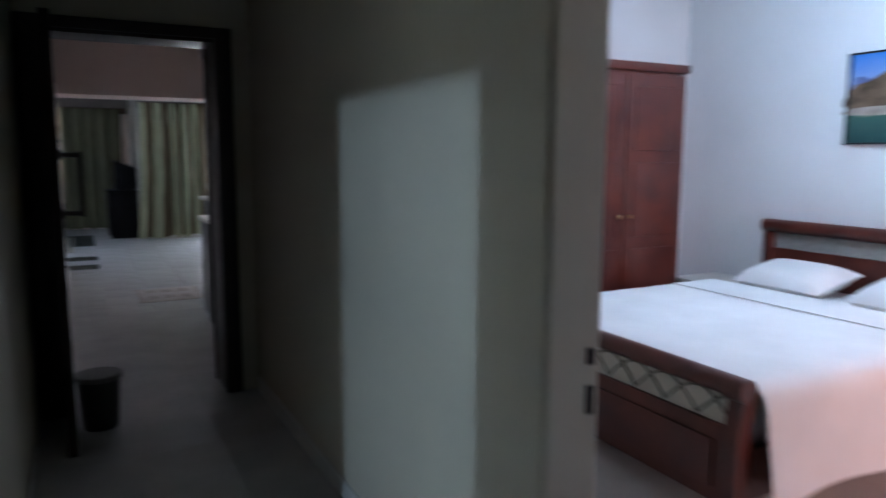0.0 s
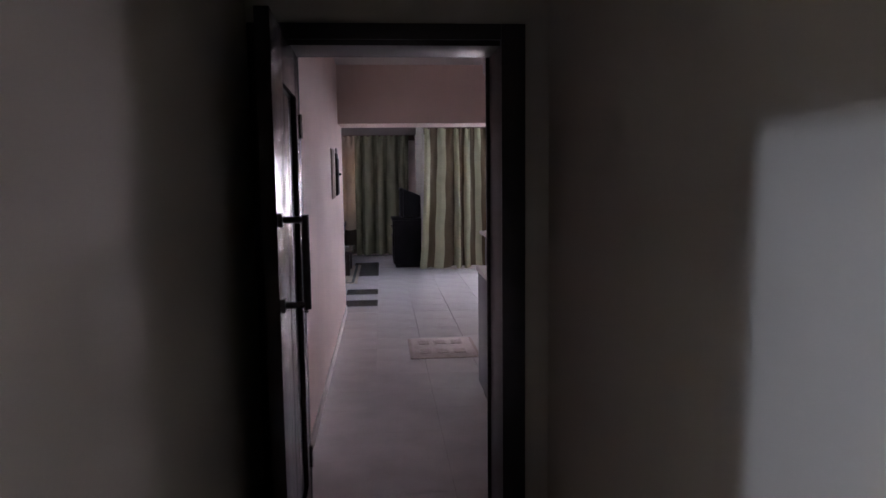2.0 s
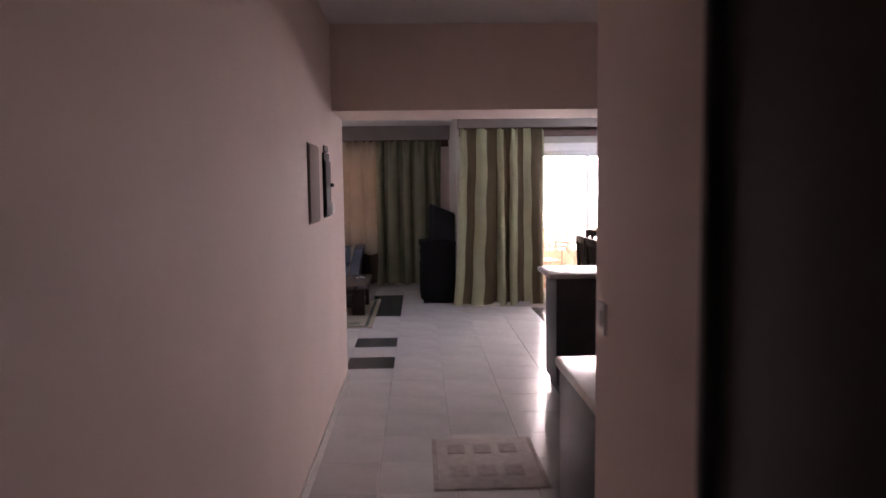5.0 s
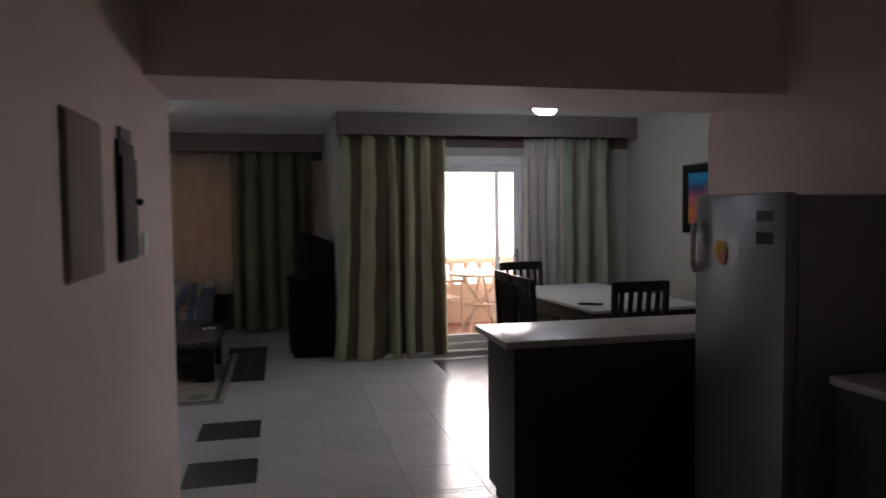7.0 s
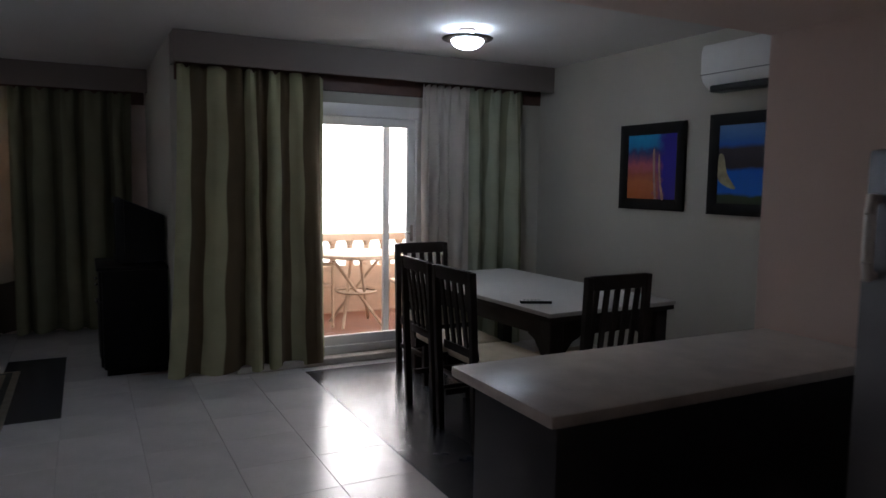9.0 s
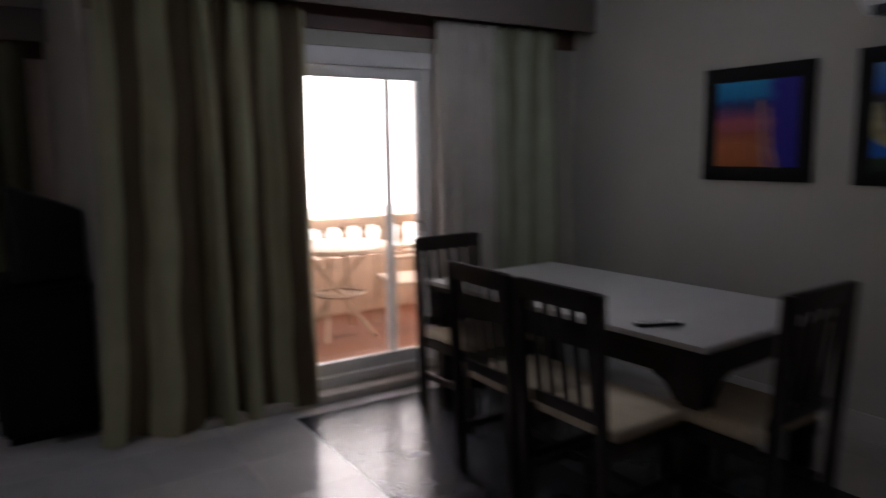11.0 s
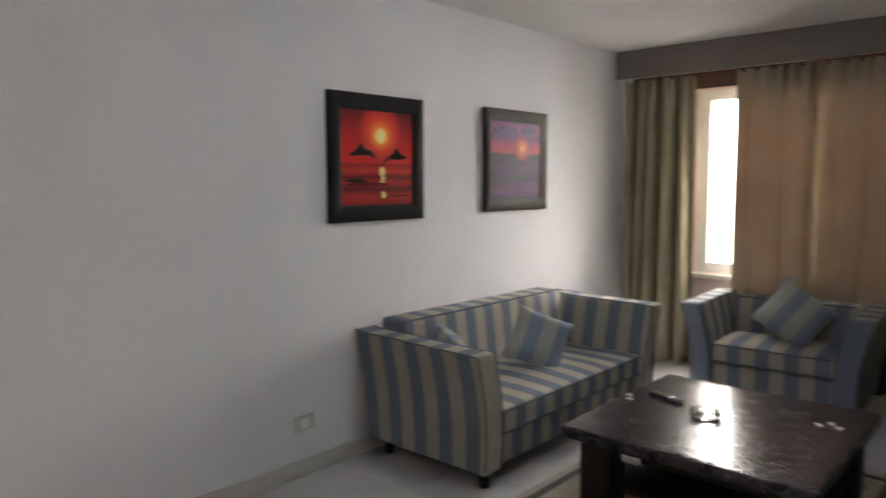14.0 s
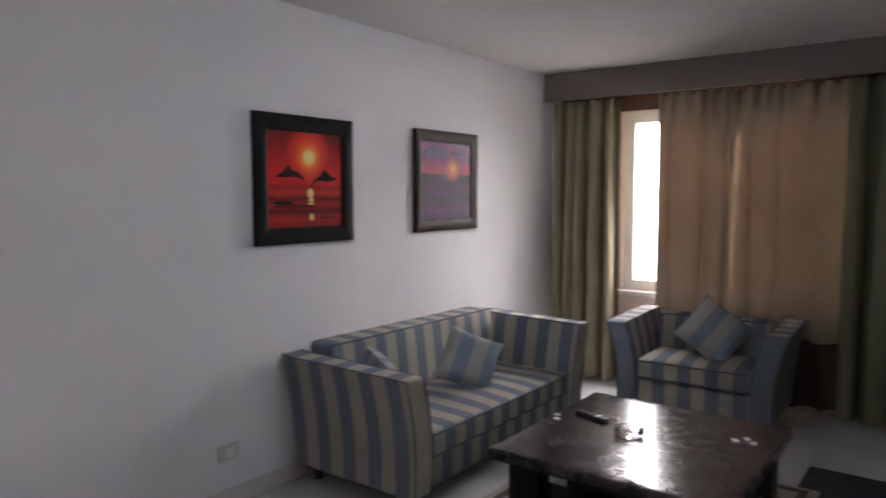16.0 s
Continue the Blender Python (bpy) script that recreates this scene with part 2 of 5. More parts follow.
TERRACOTTA = mat("balcony_floor_tile", (0.30, 0.13, 0.075), 0.6, vary=0.15, scale=4)
BALC_WALL = mat("balcony_wall", (0.78, 0.60, 0.46), 0.8, vary=0.08)
RATTAN = mat("rattan", (0.70, 0.54, 0.40), 0.6, vary=0.25, scale=30, fine=200, bump=0.3)
GLASS = glass_mat("clear_glass")
SKY_GLOW = glow("bright_haze", (1.0, 0.95, 0.86), 5.0)


# ---- building helpers ----
def box(bm, lo, hi, bev=0.0, seg=2):
    """A box between two corners, with rounded edges."""
    m = Matrix.Translation([(a + b) / 2 for a, b in zip(lo, hi)]) @ Matrix.Diagonal([abs(b - a) for a, b in zip(lo, hi)] + [1])
    r = bmesh.ops.create_cube(bm, size=1, matrix=m)
    if bev:
        edges = list({e for v in r["verts"] for e in v.link_edges})
        bmesh.ops.bevel(bm, geom=edges, offset=bev, segments=seg, affect='EDGES', profile=0.6)
    return r["verts"]


def bar(bm, a, b, r0, r1=None, n=10, cap=True):
    """A round bar from a to b."""
    a, b = Vector(a), Vector(b)
    d = b - a
    m = Matrix.Translation((a + b) / 2) @ d.to_track_quat('Z', 'Y').to_matrix().to_4x4()
    return bmesh.ops.create_cone(bm, cap_ends=cap, segments=n, radius1=r0, radius2=r0 if r1 is None else r1, depth=d.length, matrix=m)["verts"]


def tube(bm, pts, r, n=6):
    """A thin tube along a line of points."""
    rings = []
    for i, p in enumerate(pts):
        d = (pts[min(i + 1, len(pts) - 1)] - pts[max(i - 1, 0)]).to_track_quat('Z', 'Y').to_matrix()
        rings.append([bm.verts.new(p + d @ Vector((r * math.cos(2 * math.pi * k / n), r * math.sin(2 * math.pi * k / n), 0))) for k in range(n)])
    for a, b in zip(rings, rings[1:]):
        for k in range(n):
            bm.faces.new((a[k], a[(k + 1) % n], b[(k + 1) % n], b[k]))
    bm.faces.new(rings[0][::-1])
    bm.faces.new(rings[-1])


def lathe(bm, profile, n=24):
    """Turns a profile of (radius, height) about z."""
    rings = [[bm.verts.new((r * math.cos(2 * math.pi * i / n), r * math.sin(2 * math.pi * i / n), z)) for i in range(n)] for r, z in profile]
    for a, b in zip(rings, rings[1:]):
        for i in range(n):
            bm.faces.new((a[i], a[(i + 1) % n], b[(i + 1) % n], b[i]))
    for ring, flip in ((rings[0], True), (rings[-1], False)):
        if ring[0].co.xy.length > 1e-4:
            bm.faces.new(ring[::-1] if flip else ring)
    bmesh.ops.remove_doubles(bm, verts=bm.verts, dist=1e-5)


def finish(bm, name, material, smooth=True):
    me = bpy.data.meshes.new(name)
    bmesh.ops.recalc_face_normals(bm, faces=bm.faces)
    bm.to_mesh(me)
    bm.free()
    me.materials.append(material)
    if smooth:
        me.polygons.foreach_set("use_smooth", [True] * len(me.polygons))
        me.set_sharp_from_angle(angle=radians(40))
    return me


def part(name, bm, material, parent=None, label="", smooth=True):
    """Links a bmesh as one mesh object under a thing or a part."""
    ob = new(name, finish(bm, name, material, smooth))
    ob.parent = parent
    return tagged(ob, label) if label else ob


def pbox(name, lo, hi, material, parent=None, bev=0.004, label=""):
    bm = bmesh.new()
    box(bm, lo, hi, bev)
    return part(name, bm, material, parent, label)


def thing(name, m, label, category, group=""):
    """An Empty at a thing's base that parents its parts."""
    ob = new(name)
    ob.empty_display_size = 0.1
    ob.matrix_world = m
    return tagged(ob, label, category, group)


def structure(name, bm, material, label, category, smooth=False):
    return tagged(part(name, bm, material, None, "", smooth), label, category, kind="structure")


def uv_box(ob, along, offset=0.0):
    """UVs in metres: u runs along the given local axis."""
    me = ob.data
    uv = me.uv_layers.new(name="UVMap")
    for loop in me.loops:
        co = me.vertices[loop.vertex_index].co
        uv.data[loop.index].uv = (co[along] + offset, co[2])

# ---- the setting: corridor, kitchen corner, living and dining room, bedroom, side room, balcony ----
def wall(name, axis, at, thick, a0, a1, z1, openings=(), material=PAINT, label="painted plaster wall"):
    """A wall from at to at + thick, running from a0 to a1 along the other axis, with openings (a, b, low, high) through it."""
    bm = bmesh.new()

    def piece(p, q, low, high):
        if q - p > 1e-4 and high - low > 1e-4:
            if axis == "x":
                box(bm, (at, p, low), (at + thick, q, high))
            else:
                box(bm, (p, at, low), (q, at + thick, high))
    edge = a0
    for p, q, low, high in sorted(openings):
        piece(edge, p, 0, z1)
        piece(p, q, 0, low)
        piece(p, q, high, z1)
        edge = q
    piece(edge, a1, 0, z1)
    return structure(name, bm, material, label, "wall")


H_LIV, H_COR = 2.48, 2.64
wall("wall_corridor_left", "x", -0.76, 0.14, -0.74, 6.0, H_COR, [(2.75, 3.5, 0, 1.97)], PAINT_CORR_DIM, "cream painted corridor wall with a doorway")
wall("wall_corridor_right", "x", 0.55, 0.14, -0.6, 6.0, H_COR, [(2.1, 3.04, 0, 2.05)], PAINT_CORR_DIM, "cream painted corridor wall with the bedroom doorway")
wall("wall_corridor_end", "y", -0.74, 0.14, -0.62, 0.69, H_COR, (), PAINT_CORR_DIM, "cream painted wall at the corridor's end")
wall("wall_door", "y", 6.0, 0.28, -0.76, 0.69, H_COR, [(-0.62, 0.40, 0, 2.11)], PAINT_CORR_DIM, "cream painted wall round a dark door frame")
wall("wall_hall_left", "x", -0.69, 0.14, 6.28, 11.05, H_COR, (), PAINT, "warm white hall wall with smooth plaster")
wall("wall_hall_right", "x", 0.52, 0.14, 6.28, 7.45, H_COR, (), PAINT, "short warm white wall beside the dark door")
wall("wall_kitchen_back", "y", 7.31, 0.14, 0.66, 2.39, H_COR, (), PAINT, "warm white wall behind the kitchen worktop")
wall("wall_kitchen_right", "x", 2.39, 0.14, 7.31, 11.05, H_COR, (), PAINT, "warm white wall beside the fridge")
wall("wall_living_back", "y", 10.91, 0.14, -2.92, -0.69, H_LIV, (), PAINT_COOL, "white wall at the back of the living room")
wall("wall_dining_back", "y", 10.91, 0.14, 2.53, 3.84, H_LIV, (), PAINT, "white wall at the back of the dining corner")
wall("wall_left", "x", -2.92, 0.14, 11.05, 16.68, H_LIV, (), PAINT_COOL, "plain white living room wall behind the sofa")
wall("wall_right", "x", 3.70, 0.14, 11.05, 14.5, H_LIV, (), PAINT_GREY_SHADE, "warm grey-white dining wall")
wall("wall_balcony", "y", 14.5, 0.18, 0.53, 3.84, H_LIV, [(0.95, 2.56, 0.06, 2.08)], PAINT_GREY_SHADE, "wall with a wide balcony door opening")
# alcove takes the darker grey so its shade sits in the colour
wall("wall_alcove", "x", 0.53, 0.14, 14.68, 16.68, H_LIV, (), PAINT_GREY_SHADE, "alcove wall beside the television console")
wall("wall_window", "y", 16.68, 0.18, -2.92, 0.67, H_LIV, [(-2.22, -0.55, 0.74, 2.16)], PAINT, "wall with a curtained living room window")
wall("wall_bedroom_head", "x", 3.98, 0.14, 0.66, 6.09, H_COR, (), PAINT_COOL, "white bedroom wall behind the headboard")
wall("wall_bedroom_far", "y", 5.95, 0.14, 0.69, 3.98, H_COR, (), PAINT_COOL, "white bedroom wall behind the wardrobe")
wall("wall_bedroom_near", "y", 0.66, 0.14, 0.69, 3.98, H_COR, [(2.48, 3.5, 0.8, 2.2)], PAINT_COOL, "white bedroom wall with a window opening")
wall("wall_side_far", "y", 4.2, 0.14, -3.6, -0.76, H_COR, (), SIDE_LOW_BOUNCE, "brown side room wall")
# these two unseen walls act as reflectors for the corridor's right wall
wall("wall_side_near", "y", 0.2, 0.14, -3.6, -0.76, H_COR, (), SIDE_BOUNCE, "unseen cream side room wall")
wall("wall_side_window", "x", -3.74, 0.14, 0.2, 4.34, H_COR, (), SIDE_BOUNCE, "unseen cream side room wall")

bm = bmesh.new()
box(bm, (-0.55, 10.41, 2.06), (2.39, 11.05, 2.64))
structure("beam", bm, PAINT, "warm white plastered ceiling beam over the bar", "beam")


def slab(name, lo, hi, material, label, category):
    bm = bmesh.new()
    box(bm, lo, hi)
    return structure(name, bm, material, label, category)


slab("ceiling_living", (-2.92, 11.05, H_LIV), (3.84, 16.86, H_LIV + 0.2), CEIL, "matt white living room ceiling", "ceiling")
slab("ceiling_living_back", (-2.92, 10.6, H_LIV), (-0.69, 11.05, H_LIV + 0.2), CEIL, "matt white ceiling strip", "ceiling")
slab("ceiling_hall", (-0.76, 6.0, H_COR), (2.53, 11.05, H_COR + 0.16), CEIL, "matt white hall and kitchen ceiling", "ceiling")
slab("ceiling_corridor", (-0.76, -0.74, H_COR), (0.69, 6.0, H_COR + 0.16), CEIL, "dim white corridor ceiling", "ceiling")
slab("ceiling_bedroom", (0.69, 0.66, H_COR), (4.12, 6.09, H_COR + 0.16), CEIL, "white bedroom ceiling", "ceiling")
slab("ceiling_side_room", (-3.74, 0.2, H_COR), (-0.76, 4.34, H_COR + 0.16), CEIL, "white side room ceiling", "ceiling")
slab("floor_bedroom", (0.69, 0.66, -0.1), (4.12, 6.09, 0.0), TILE, "pale tiled bedroom floor", "floor")
slab("floor_side_room", (-3.74, 0.2, -0.1), (-0.76, 4.34, 0.0), TILE, "pale tiled side room floor", "floor")
slab("floor_corridor", (-0.76, -0.74, -0.1), (0.69, 6.0, -0.006), GROUT, "floor bed of the corridor under pale tiles", "floor")
floor = slab("floor", (-2.92, 6.0, -0.1), (3.84, 16.86, -0.006), GROUT, "pale glazed tile floor with dark slate tile inlays", "floor")
slab("ground", (-300, -300, -6.2), (300, 300, -6.0), BALC_WALL, "pale sandy ground far below the balcony", "ground")

# ---- fixed joinery: frames, trims, pelmets, doors ----
def trim(name, boxes, material, label, bev=0.004):
    bm = bmesh.new()
    for lo, hi in boxes:
        box(bm, lo, hi, bev, 1)
    return structure(name, bm, material, label, "trim", True)


# dark door frame between corridor and hall
fr = tagged(new("door_frame"), "near-black stained wooden door frame", "door frame", kind="structure")
for nm, lo, hi in (("jamb", (0.355, 6.0, 0), (0.40, 6.285, 2.11)), ("jamb", (-0.62, 6.0, 0), (-0.512, 6.285, 2.11)), ("stop", (-0.511, 6.262, 0), (-0.46, 6.285, 2.05)), ("lintel", (-0.512, 6.0, 2.05), (0.355, 6.285, 2.11)),
                   ("casing", (0.355, 5.975, 0), (0.45, 5.998, 2.13)), ("casing", (-0.615, 5.975, 0), (-0.50, 5.998, 2.13)), ("casing", (-0.50, 5.975, 2.07), (0.355, 5.998, 2.13)),
                   ("casing", (0.34, 6.287, 0), (0.46, 6.305, 2.16)), ("casing", (-0.50, 6.287, 2.07), (0.34, 6.305, 2.16))):
    pbox(nm, lo, hi, FRAME_WOOD, fr)

# open door leaf, folded back towards the corridor wall
leaf = thing("door_leaf", pose(-0.462, 6.26, 0.01, 0, 0, 1.6), "open dark wooden door with raised stiles and a recessed panel", "door")
pbox("stile", (-0.045, -0.90, 0), (0.0, -0.60, 2.04), LEAF_WOOD, leaf, 0.003)
bm = bmesh.new()
box(bm, (-0.045, -0.14, 0), (0.0, 0.0, 2.04), 0.003)
part("stile", bm, LEAF_WOOD, leaf)
pbox("rail", (-0.045, -0.60, 1.86), (0.0, -0.14, 2.04), LEAF_WOOD, leaf, 0.003)
pbox("rail", (-0.045, -0.60, 0), (0.0, -0.14, 0.22), LEAF_WOOD, leaf, 0.003)
pbox("panel", (-0.038, -0.60, 0.22), (-0.018, -0.14, 1.86), FRAME_WOOD, leaf, 0.001)
pbox("moulding", (-0.018, -0.56, 0.25), (-0.004, -0.40, 1.83), LEAF_WOOD, leaf, 0.006)
pbox("moulding", (-0.018, -0.158, 0.225), (0.004, -0.142, 1.855), LEAF_WOOD, leaf, 0.004)
bm = bmesh.new()
for z in (1.145, 1.41):
    box(bm, (0.0, -0.885, z - 0.022), (0.014, -0.835, z + 0.022), 0.004)
    bar(bm, (0.0, -0.86, z), (0.08, -0.86, z), 0.011)
bar(bm, (0.08, -0.86, 1.13), (0.08, -0.86, 1.425), 0.012, n=12)
part("pull_handle", bm, EBONY, leaf, "tall dark metal pull handle")
bm = bmesh.new()
box(bm, (-0.05, -0.16, 2.04), (-0.005, -0.05, 2.10), 0.006)
part("closer", bm, PLASTIC_B, leaf)
for z in (0.3, 1.0, 1.75):
    bm = bmesh.new()
    bar(bm, (0.006, 0.0, z - 0.05), (0.006, 0.0, z + 0.05), 0.007)
    part("hinge", bm, CHROME, leaf)

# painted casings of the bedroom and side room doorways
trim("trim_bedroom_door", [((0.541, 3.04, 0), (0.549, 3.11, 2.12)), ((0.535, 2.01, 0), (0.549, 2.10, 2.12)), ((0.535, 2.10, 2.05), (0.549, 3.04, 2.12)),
                           ((0.551, 3.028, 0), (0.695, 3.039, 2.05)), ((0.551, 2.101, 0), (0.695, 2.112, 2.05))], PAINT_CORR_DIM, "cream painted door casing and jamb")
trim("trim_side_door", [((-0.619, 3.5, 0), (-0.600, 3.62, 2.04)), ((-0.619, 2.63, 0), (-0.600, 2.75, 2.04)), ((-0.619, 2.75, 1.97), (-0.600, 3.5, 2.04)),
                        ((-0.765, 3.48, 0), (-0.612, 3.499, 1.97))], PAINT_CORR_DIM, "cream painted side door casing")
strike = thing("strike_plate", pose(0.668, 3.028, 0.9), "small dark metal strike plates on the jamb", "strike plate")
pbox("plate", (-0.012, -0.004, -0.075), (0.012, 0.0, -0.005), EBONY, strike, 0.001)
pbox("plate", (-0.012, -0.004, 0.045), (0.012, 0.0, 0.085), EBONY, strike, 0.001)

# skirtings
trim("baseboard_hall", [((-0.549, 6.31, 0.001), (-0.537, 11.04, 0.09))], SKIRT, "pale tile skirting along the hall wall", 0.002)
trim("baseboard_left", [((-2.779, 11.06, 0.001), (-2.767, 16.67, 0.085))], SKIRT, "pale tile skirting behind the sofa", 0.002)
trim("baseboard_right", [((3.687, 11.06, 0.001), (3.699, 14.49, 0.14))], SKIRT, "pale tile skirting under the dining wall", 0.002)
trim("baseboard_corridor", [((0.537, 3.14, 0.001), (0.549, 5.97, 0.085)), ((-0.619, 3.63, 0.001), (-0.607, 5.4, 0.085))], SKIRT, "pale tile skirting of the corridor", 0.002)

# pelmets over the curtains
trim("pelmet_balcony", [((0.535, 14.28, 2.262), (3.698, 14.30, H_LIV - 0.001)), ((0.535, 14.30, 2.262), (0.555, 14.499, H_LIV - 0.001))], PELMET, "taupe painted curtain pelmet over the balcony door", 0.003)
trim("pelmet_window", [((-2.779, 16.36, 2.262), (0.528, 16.38, H_LIV - 0.001))], PELMET, "taupe painted curtain pelmet over the window", 0.003)
trim("trim_curtain_track", [((0.56, 14.385, 2.285), (3.69, 14.405, 2.30)), ((-2.77, 16.49, 2.285), (0.52, 16.51, 2.30))], MAHOGANY, "dark curtain track", 0.002)
# flat dark red-brown strip on the wall behind each pelmet
trim("trim_curtain_strip", [((0.56, 14.478, 2.165), (3.69, 14.498, 2.30)), ((-2.77, 16.658, 2.175), (0.52, 16.678, 2.30))], STRIP_RED_BROWN, "dark red-brown strip behind the curtain track", 0.002)

# balcony sliding door
bd = tagged(new("door_balcony"), "white framed sliding glass balcony door", "glass door", kind="structure")
for nm, lo, hi in (("frame", (0.95, 14.51, 1.98), (2.56, 14.66, 2.08)), ("frame", (0.95, 14.51, 0.06), (2.56, 14.66, 0.12)), ("frame", (2.47, 14.51, 0.12), (2.56, 14.66, 1.98)),
                   ("frame", (0.95, 14.51, 0.12), (1.02, 14.66, 1.98)), ("leaf_rail", (1.64, 14.54, 1.91), (2.47, 14.58, 1.98)), ("leaf_rail", (1.64, 14.54, 0.12), (2.47, 14.58, 0.20)),
                   ("leaf_stile", (2.40, 14.54, 0.20), (2.468, 14.58, 1.91)), ("leaf_stile", (1.60, 14.54, 0.12), (1.64, 14.58, 1.98)), ("leaf_stile", (2.21, 14.60, 0.12), (2.262, 14.64, 1.98)), ("leaf_stile", (1.02, 14.60, 0.12), (1.08, 14.64, 1.98))):
    pbox(nm, lo, hi, WHITE_PVC, bd)
for x0, x1, y in ((1.64, 2.40, 14.558), (1.08, 2.21, 14.618)):
    g = pbox("pane", (x0, y, 0.16), (x1, y + 0.005, 1.94), GLASS, bd, 0)
    g.visible_shadow = False
bm = bmesh.new()
box(bm, (2.42, 14.515, 0.96), (2.445, 14.54, 1.10), 0.004)
bar(bm, (2.432, 14.50, 1.03), (2.36, 14.49, 1.03), 0.009)
part("handle", bm, CHROME, bd, "white metal lever handle")
trim("trim_threshold", [((0.95, 14.40, 0.001), (2.56, 14.499, 0.055))], STONE_TOP, "pale stone threshold step", 0.006)

# living room window
wd = tagged(new("window_living"), "white framed window behind curtains", "window", kind="structure")
for nm, lo, hi in (("window_frame", (-2.22, 16.70, 0.74), (-2.13, 16.80, 2.16)), ("window_frame", (-0.63, 16.70, 0.74), (-0.55, 16.80, 2.16)), ("window_frame", (-2.13, 16.70, 2.08), (-0.63, 16.80, 2.16)),
                   ("window_frame", (-2.13, 16.70, 0.74), (-0.63, 16.80, 0.82)), ("mullion", (-1.41, 16.71, 0.82), (-1.35, 16.79, 2.08)), ("window_sill", (-2.25, 16.62, 0.70), (-0.52, 16.699, 0.735))):
    pbox(nm, lo, hi, WHITE_PVC, wd)
for x0, x1 in ((-2.13, -1.41), (-1.35, -0.63)):
    g = pbox("pane", (x0, 16.745, 0.82), (x1, 16.75, 2.08), GLASS, wd, 0)
    g.visible_shadow = False
# further openings that let daylight in, out of view
for nm, lo, hi in (("window_bedroom", (2.48, 0.72, 0.8), (3.5, 0.78, 2.2)),):
    w = tagged(new(nm), "white framed window", "window", kind="structure")
    (x0, y0, z0), (x1, y1, z1) = lo, hi
    pbox("window_frame", (x0, y0, z0), (x1, y1, z0 + 0.05), WHITE_PVC, w)
    pbox("window_frame", (x0, y0, z1 - 0.05), (x1, y1, z1), WHITE_PVC, w)

# balcony and what lies outside
slab("floor_balcony", (0.3, 14.68, -0.15), (4.6, 16.6, 0.0), TERRACOTTA, "sunlit terracotta tiled balcony floor", "floor")
slab("wall_parapet", (0.67, 16.5, 0.0), (4.6, 16.6, 0.52), BALC_WALL, "peach painted balcony parapet", "wall")
# side wall cut down to a parapet, leaving an assumed opening for the fill lamp
slab("wall_balcony_side", (3.55, 14.68, 0.0), (3.69, 16.5, 0.92), BALC_WALL, "peach painted balcony side parapet", "wall")
slab("ceiling_balcony", (0.3, 14.68, 2.7), (4.6, 16.7, 2.85), CEIL, "white balcony soffit", "ceiling")
bm = bmesh.new()
box(bm, (-40, 60, -6.0), (60, 60.2, 40))
structure("backdrop", bm, SKY_GLOW, "bright hazy daylight beyond the balcony", "sky")
rail = tagged(new("balcony_rail"), "peach balustrade with round gaps along the balcony edge", "balustrade", kind="structure")
pbox("rail", (0.67, 16.50, 0.80), (3.55, 16.60, 0.88), BALC_WALL, rail, 0.01)
for i in range(14):
    bm = bmesh.new()
    lathe(bm, [(0.05, 0.52), (0.05, 0.56), (0.03, 0.59), (0.048, 0.66), (0.03, 0.75), (0.05, 0.78), (0.05, 0.80)], 12)
    part("baluster", bm, BALC_WALL, rail).location = (0.8 + i * 0.2, 16.55, 0)


